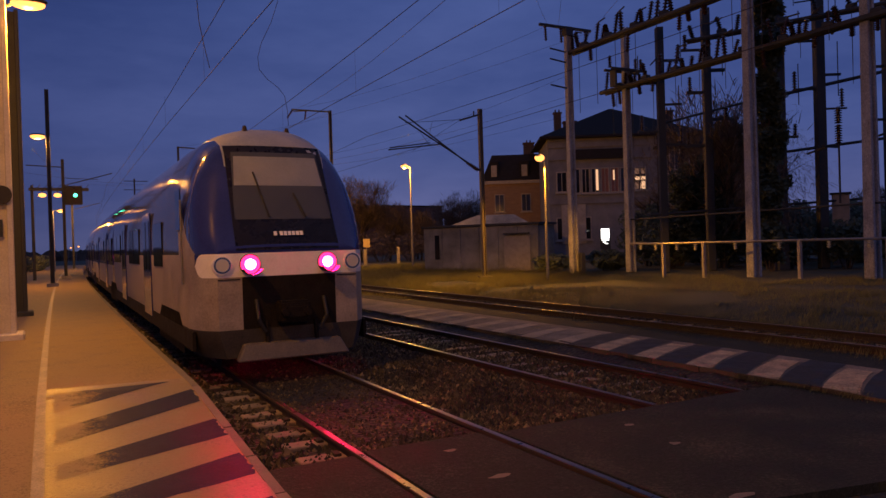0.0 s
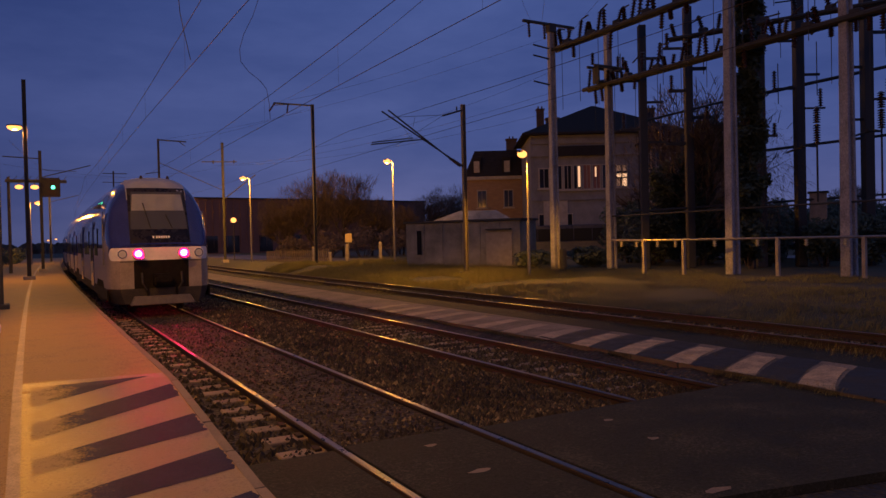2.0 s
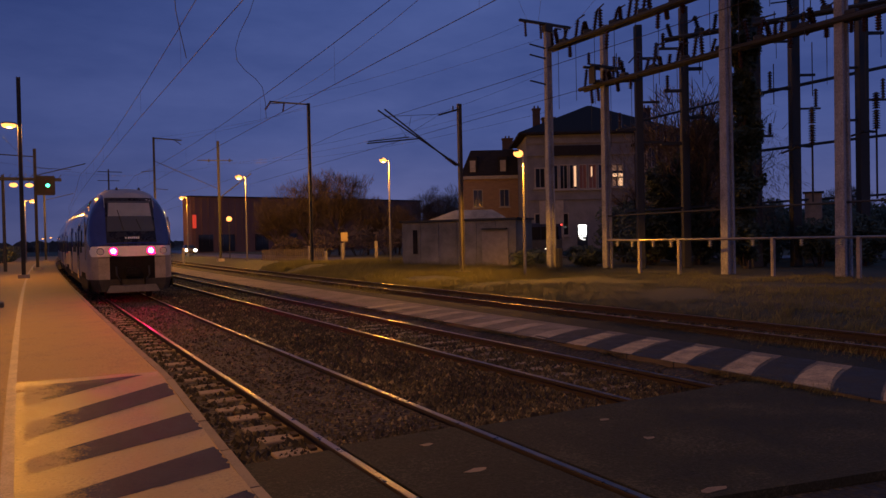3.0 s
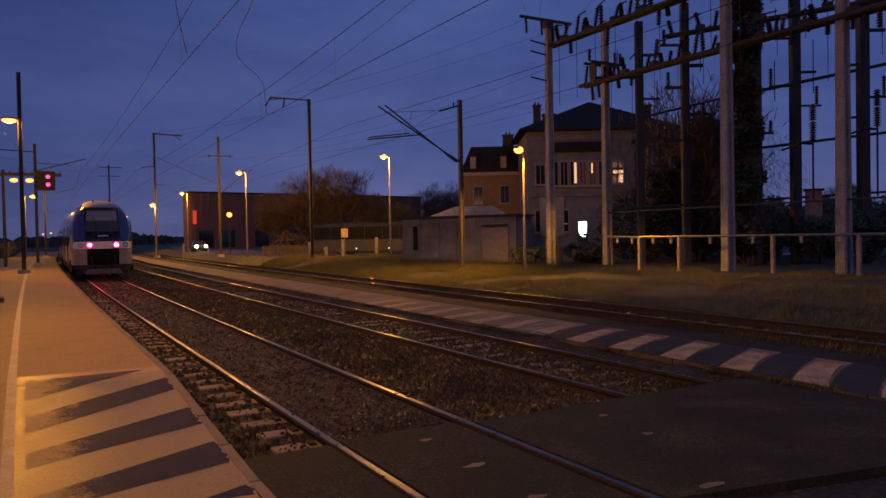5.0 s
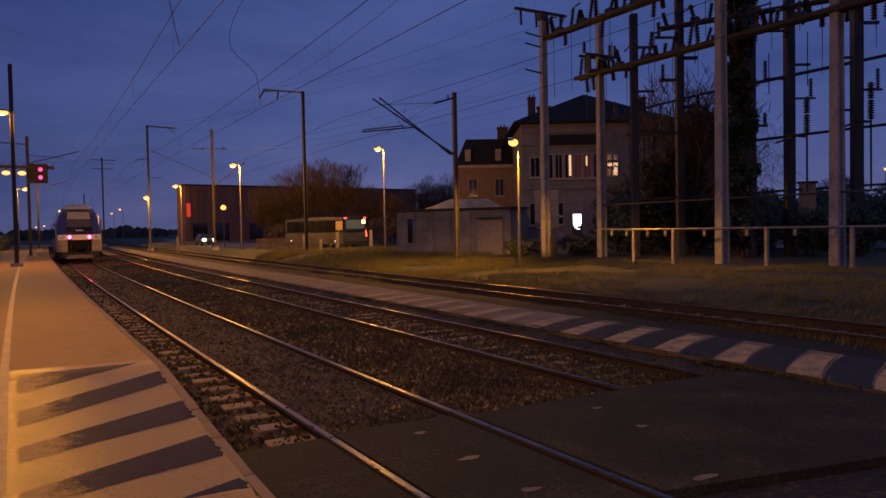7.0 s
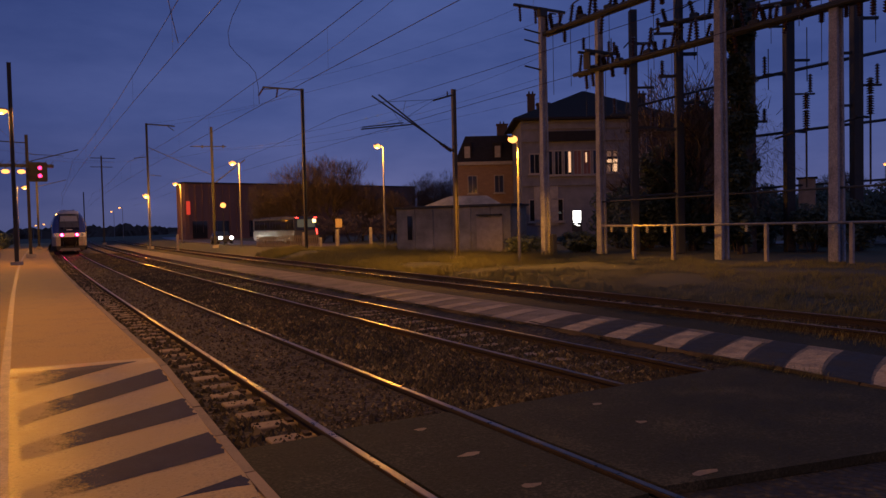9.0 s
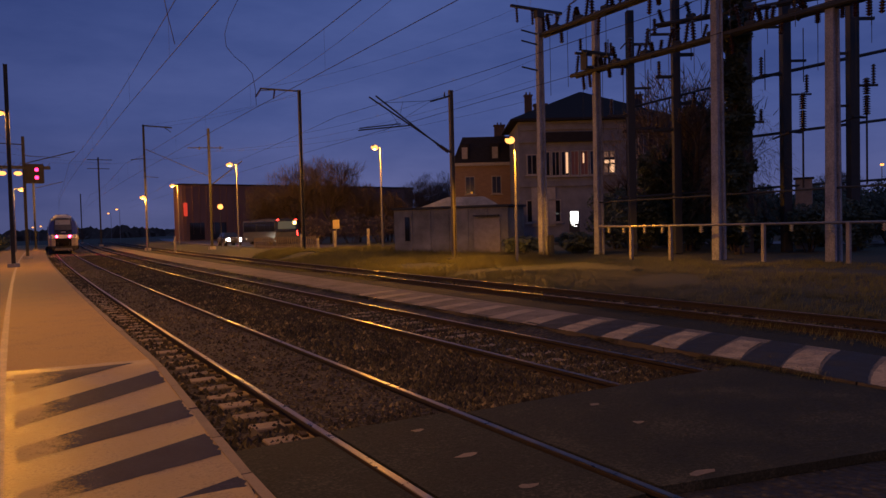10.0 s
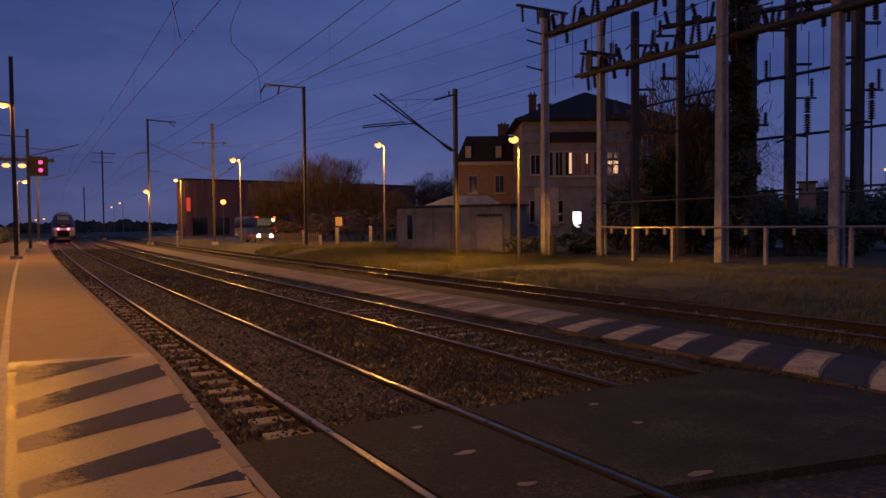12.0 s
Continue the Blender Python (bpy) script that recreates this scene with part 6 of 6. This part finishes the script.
def grass():
    rng = random.Random(11)
    verts, faces = [], []

    def tuft(x, y, n, h):
        for _ in range(n):
            px, py = x + rng.gauss(0, 0.12), y + rng.gauss(0, 0.12)
            z = ground_z(px, py) - 0.02
            a = rng.uniform(0, 6.28)
            l = h * rng.uniform(0.5, 1.3)
            w = 0.018
            base = len(verts)
            dx, dy = math.cos(a) * l * 0.45, math.sin(a) * l * 0.45
            verts.extend([(px - w, py - w, z), (px + w, py + w, z), (px + dx, py + dy, z + l)])
            faces.append((base, base + 1, base + 2))
    for _ in range(21000):
        y = rng.uniform(8, 58)
        x = 15.6 + 15 * rng.random() ** 1.4 + 0.5 * BEND * y * y
        if noise.noise((x * 0.25, y * 0.25, 3)) < -0.22:
            continue
        if y < 26 and rng.random() < 0.25:
            continue
        tuft(x, y, 6, rng.uniform(0.12, 0.34) * (0.55 + 0.45 * ease(14, 30, y)) * (1.5 if noise.noise((x * 0.5, y * 0.5, 9)) > 0.25 else 1))
    for x, y in ((21.3, 34.4), (21.8, 29.6), (26.5, 34.0), (25.4, 33.0), (24.3, 31.6), (23.2, 33.0)):
        for _ in range(60):
            tuft(x + rng.gauss(0, 0.8), y + rng.gauss(0, 0.8), 6, rng.uniform(0.3, 0.7))
    # short tufts along the edge of the island platform
    for _ in range(900):
        y = 5.0 + 34 * rng.random() ** 1.5
        p = along(8.62 + rng.gauss(0, 0.07), y)
        if noise.noise((p.x, y * 0.9, 5)) < -0.15:
            continue
        for _ in range(6):
            qx, qy, a, l = p.x + rng.gauss(0, 0.05), p.y + rng.gauss(0, 0.08), rng.uniform(0, 6.28), rng.uniform(0.05, 0.13)
            base = len(verts)
            verts.extend([(qx - 0.008, qy - 0.008, 0.0), (qx + 0.008, qy + 0.008, 0.0), (qx + math.cos(a) * l * 0.6, qy + math.sin(a) * l * 0.6, l)])
            faces.append((base, base + 1, base + 2))
    # weeds along both sides of the siding and in its bed
    for _ in range(3600):
        y = 4 + 46 * rng.random() ** 1.2
        edge = rng.choice((12.35, 12.5, 13.5, 14.75, 15.1, 15.5))
        p = along(edge + rng.gauss(0, 0.16), y)
        if noise.noise((p.x * 0.6, y * 0.35, 7)) < -0.1:
            continue
        for _ in range(5):
            qx, qy, a, l = p.x + rng.gauss(0, 0.08), p.y + rng.gauss(0, 0.12), rng.uniform(0, 6.28), rng.uniform(0.08, 0.26)
            base = len(verts)
            verts.extend([(qx - 0.011, qy - 0.011, -0.2), (qx + 0.011, qy + 0.011, -0.2), (qx + math.cos(a) * l * 0.5, qy + math.sin(a) * l * 0.5, -0.18 + l)])
            faces.append((base, base + 1, base + 2))
    # low weeds between the two tracks
    for _ in range(2600):
        y = 6.9 + 30 * rng.random() ** 1.5
        p = along(rng.choice((4.45, 5.3, 6.2, 6.9, 7.5, 8.35)) + rng.gauss(0, 0.25), y)
        if noise.noise((p.x * 0.9, y * 0.6, 12)) < 0.02:
            continue
        for _ in range(5):
            qx, qy, a, l = p.x + rng.gauss(0, 0.05), p.y + rng.gauss(0, 0.08), rng.uniform(0, 6.28), rng.uniform(0.03, 0.1)
            base = len(verts)
            verts.extend([(qx - 0.007, qy - 0.007, -0.13), (qx + 0.007, qy + 0.007, -0.13), (qx + math.cos(a) * l * 0.7, qy + math.sin(a) * l * 0.7, -0.1 + l)])
            faces.append((base, base + 1, base + 2))
    me = bpy.data.meshes.new("grass")
    me.from_pydata(verts, [], faces)
    me.materials.append(GRASS)
    tagged(new("grass", me), "dry yellowish winter grass on the bank", "grass", kind="stuff")


grass()


# ---- the bus and the car ----
BUS_BLUE = surface("dark_blue_bus_paint", (0.012, 0.02, 0.06), (0.02, 0.03, 0.085), (0.25, 0.4), scale=2, grain=30, bump=0.02)
BUS_PALE = surface("pale_grey_bus_paint", (0.04, 0.047, 0.06), (0.08, 0.09, 0.11), (0.3, 0.45), scale=2, grain=30, bump=0.02)
VEHICLE_RED = glow("red_rear_lamp", (1.0, 0.04, 0.03), 9.0)
ROUTE_DISPLAY = glow("amber_route_display", (1.0, 0.72, 0.25), 5.0)
CABIN_LIGHT = glow("dim_cabin_light", (0.75, 0.9, 0.75), 0.05)
HEADLAMP = glow("white_headlamp", (1.0, 0.95, 0.82), 60.0)
SIDE_MARK = glow("side_marker_lamp", (1.0, 0.85, 0.6), 4.0)
CAR_GREY = surface("grey_car_paint", (0.1, 0.1, 0.11), (0.16, 0.16, 0.17), (0.2, 0.3), metal=0.4, scale=2, grain=30, bump=0.01)
BUS_LENGTH = 12.0


def wheel(parent, x, y, r):
    b = bmesh.new()
    rod(b, (x - 0.14, y, r), (x + 0.14, y, r), r, n=20)
    w = part("wheel", b, RUBBER, parent)
    b = bmesh.new()
    rod(b, (x - 0.15, y, r), (x + 0.15, y, r), r * 0.55, n=14)
    part("rim", b, GALV, w)


def make_bus():
    """Its origin is the middle of the rear, at road level; it points along +y."""
    bus = thing("bus", "dark blue and pale grey city bus with red rear lamps", "bus")
    b = bmesh.new()
    box(b, (0, BUS_LENGTH / 2, 0.85), (2.5, BUS_LENGTH, 1.1))
    bevelled(b, 0.08, 2)
    part("lower_body", b, BUS_PALE, bus)
    b = bmesh.new()
    box(b, (0, BUS_LENGTH / 2, 2.07), (2.48, BUS_LENGTH - 0.04, 1.4))
    bevelled(b, 0.1, 2)
    part("upper_body", b, BUS_BLUE, bus)
    for s in (-1, 1):
        for i in range(7):
            b = bmesh.new()
            box(b, (s * 1.245, 1.1 + i * 1.6, 2.0), (0.02, 1.54, 1.05))
            part("side_window", b, GLASS_NIGHT, bus)
        for y in (2.4, 8.9):
            wheel(bus, s * 1.1, y, 0.48)
        for y in (1.5, 4.5, 7.5, 10.5):
            b = bmesh.new()
            box(b, (s * 1.26, y, 0.62), (0.03, 0.09, 0.06))
            part("side_marker", b, SIDE_MARK, bus)
        b = bmesh.new()
        box(b, (s * 1.0, -0.01, 2.68), (0.26, 0.05, 0.09))
        part("high_rear_lamp", b, VEHICLE_RED, bus, "glowing red rear lamp")
        b = bmesh.new()
        rod(b, (s * 1.16, -0.02, 1.0), (s * 1.12, -0.02, 1.55), 0.05)
        part("rear_lamp", b, VEHICLE_RED if s > 0 else BUS_PALE, bus, "tall red rear lamp")
    b = bmesh.new()
    box(b, (0, -0.005, 2.12), (1.9, 0.03, 0.8))
    part("rear_window", b, CABIN_LIGHT, bus, "dimly lit rear window")
    b = bmesh.new()
    box(b, (0.86, -0.03, 2.36), (0.34, 0.03, 0.34))
    part("route_display", b, ROUTE_DISPLAY, bus, "glowing amber route display")
    b = bmesh.new()
    box(b, (0, -0.03, 0.45), (2.4, 0.1, 0.3))
    part("bumper", b, RUBBER, bus)
    b = bmesh.new()
    box(b, (0, BUS_LENGTH / 2, 2.8), (2.0, 8.0, 0.1))
    bevelled(b, 0.04, 1)
    part("roof_pod", b, BUS_BLUE, bus)
    b = bmesh.new()
    box(b, (0, BUS_LENGTH, 1.95), (2.3, 0.04, 1.3))
    part("windscreen", b, GLASS_NIGHT, bus)
    return bus


def make_car():
    """Its origin is under the front bumper; it points along +y."""
    c = thing("oncoming_car", "grey car with bright white headlamps", "car")
    b = bmesh.new()
    box(b, (0, -2.1, 0.62), (1.74, 4.2, 0.66))
    bevelled(b, 0.14, 3)
    part("body", b, CAR_GREY, c, smooth=True)
    b = bmesh.new()
    v = box(b, (0, -2.4, 1.18), (1.6, 2.6, 0.56))
    for q in v:
        if q.co.z > 1.2:
            q.co.x *= 0.78
            q.co.y = -2.4 + (q.co.y + 2.4) * 0.6
    bevelled(b, 0.05, 2)
    part("cabin", b, GLASS_NIGHT, c)
    for s in (-1, 1):
        b = bmesh.new()
        ball(b, (s * 0.62, -0.01, 0.7), (0.2, 0.1, 0.15))
        part("headlamp", b, HEADLAMP, c, "bright white headlamp")
        for y in (-0.8, -3.3):
            wheel(c, s * 0.76, y, 0.31)
        b = bmesh.new()
        ball(b, (s * 0.95, -1.3, 1.0), (0.1, 0.06, 0.08))
        part("door_mirror", b, CAR_GREY, c)
    b = bmesh.new()
    box(b, (0, 0.0, 0.5), (0.7, 0.05, 0.2))
    part("grille", b, RUBBER, c)
    return c


bus = make_bus()
car_oncoming = make_car()
BUS_PATH = [(-1.0, 57.5, 21.5), (0.0, 54.4, 30.0), (1.0, 51.3, 37.8), (1.5, 48.9, 41.9), (2.0, 46.8, 45.6), (2.5, 44.2, 49.3), (3.0, 41.6, 51.6), (4.5, 34.2, 54.6), (6.0, 27.9, 57.2), (7.0, 26.7, 61.2),
            (9.0, 25.6, 70.9), (10.0, 25.3, 75.2), (11.0, 25.1, 79.3), (12.0, 25.3, 83.6), (14.0, 26.0, 94.0), (16.0, 27.4, 110.0)]
CAR_PATH = [(-1.0, 24.0, 136.0), (2.5, 22.3, 116.0), (5.0, 21.4, 103.0), (5.5, 21.1, 98.5), (6.5, 20.9, 94.5), (9.0, 21.1, 85.0), (10.5, 21.15, 78.1), (12.0, 21.4, 71.0), (13.0, 21.6, 66.0)]


# ---- what moves ----
def follow(path, t):
    """A point on a path of (seconds, x, y), gliding between its points, and its heading in degrees from the y axis."""
    def at(t):
        t = min(max(t, path[0][0]), path[-1][0])
        for i in range(len(path) - 1):
            if t <= path[i + 1][0]:
                break
        p0, p1, p2, p3 = path[max(0, i - 1)], path[i], path[i + 1], path[min(len(path) - 1, i + 2)]
        u = (t - p1[0]) / (p2[0] - p1[0])
        res = []
        for k in (1, 2):
            m1 = (p2[k] - p0[k]) / (p2[0] - p0[0]) * (p2[0] - p1[0])
            m2 = (p3[k] - p1[k]) / (p3[0] - p1[0]) * (p2[0] - p1[0])
            res.append((2 * u ** 3 - 3 * u * u + 1) * p1[k] + (u ** 3 - 2 * u * u + u) * m1 + (3 * u * u - 2 * u ** 3) * p2[k] + (u ** 3 - u * u) * m2)
        return Vector(res)
    return at(t)


def motions():
    for i, car in enumerate(cars):
        rows = []
        for k in range(25):
            y = train_y(k * 0.5) + i * CAR
            c, e = along(TRACK_1, y), along(TRACK_1, y + CAR)
            turn = -math.degrees(math.atan2(e.x - c.x, e.y - c.y))
            rows.append((k * 0.5, pose(c.x, c.y, 0.0, 0, 0, turn)))
        walk(car, rows)
    # the bus: its rear follows the path, its front is drawn after the road ahead
    rows = []
    for k in range(25):
        t = k * 0.5
        rear, ahead = follow(BUS_PATH, t), None
        step = 0.0
        probe = t
        while step < 7.0 and probe < BUS_PATH[-1][0]:
            probe += 0.1
            step = (follow(BUS_PATH, probe) - rear).length
        ahead = follow(BUS_PATH, probe) - rear
        rows.append((t, pose(rear.x, rear.y, ground_z(rear.x, rear.y) + 0.02, 0, 0, -math.degrees(math.atan2(ahead.x, ahead.y)))))
    walk(bus, rows)
    # the car comes the other way
    rows = []
    for k in range(25):
        t = k * 0.5
        p = follow(CAR_PATH, t)
        a = follow(CAR_PATH, t + 0.3) - follow(CAR_PATH, t - 0.3)
        rows.append((t, pose(p.x, p.y, ground_z(p.x, p.y) + 0.02, 0, 0, -math.degrees(math.atan2(a.x, a.y)) if a.length > 0.01 else 180)))
    walk(car_oncoming, rows)
    # the signal changes behind the train
    walk(blind_red, [(0.0, pose(0, 0, 0)), (3.9, pose(0, 0, 0)), (4.2, pose(-0.36, 0, 0)), (12.0, pose(-0.36, 0, 0))])
    walk(blind_green, [(0.0, pose(-0.36, 0, 0)), (3.9, pose(-0.36, 0, 0)), (4.2, pose(0, 0, 0)), (12.0, pose(0, 0, 0))])


motions()
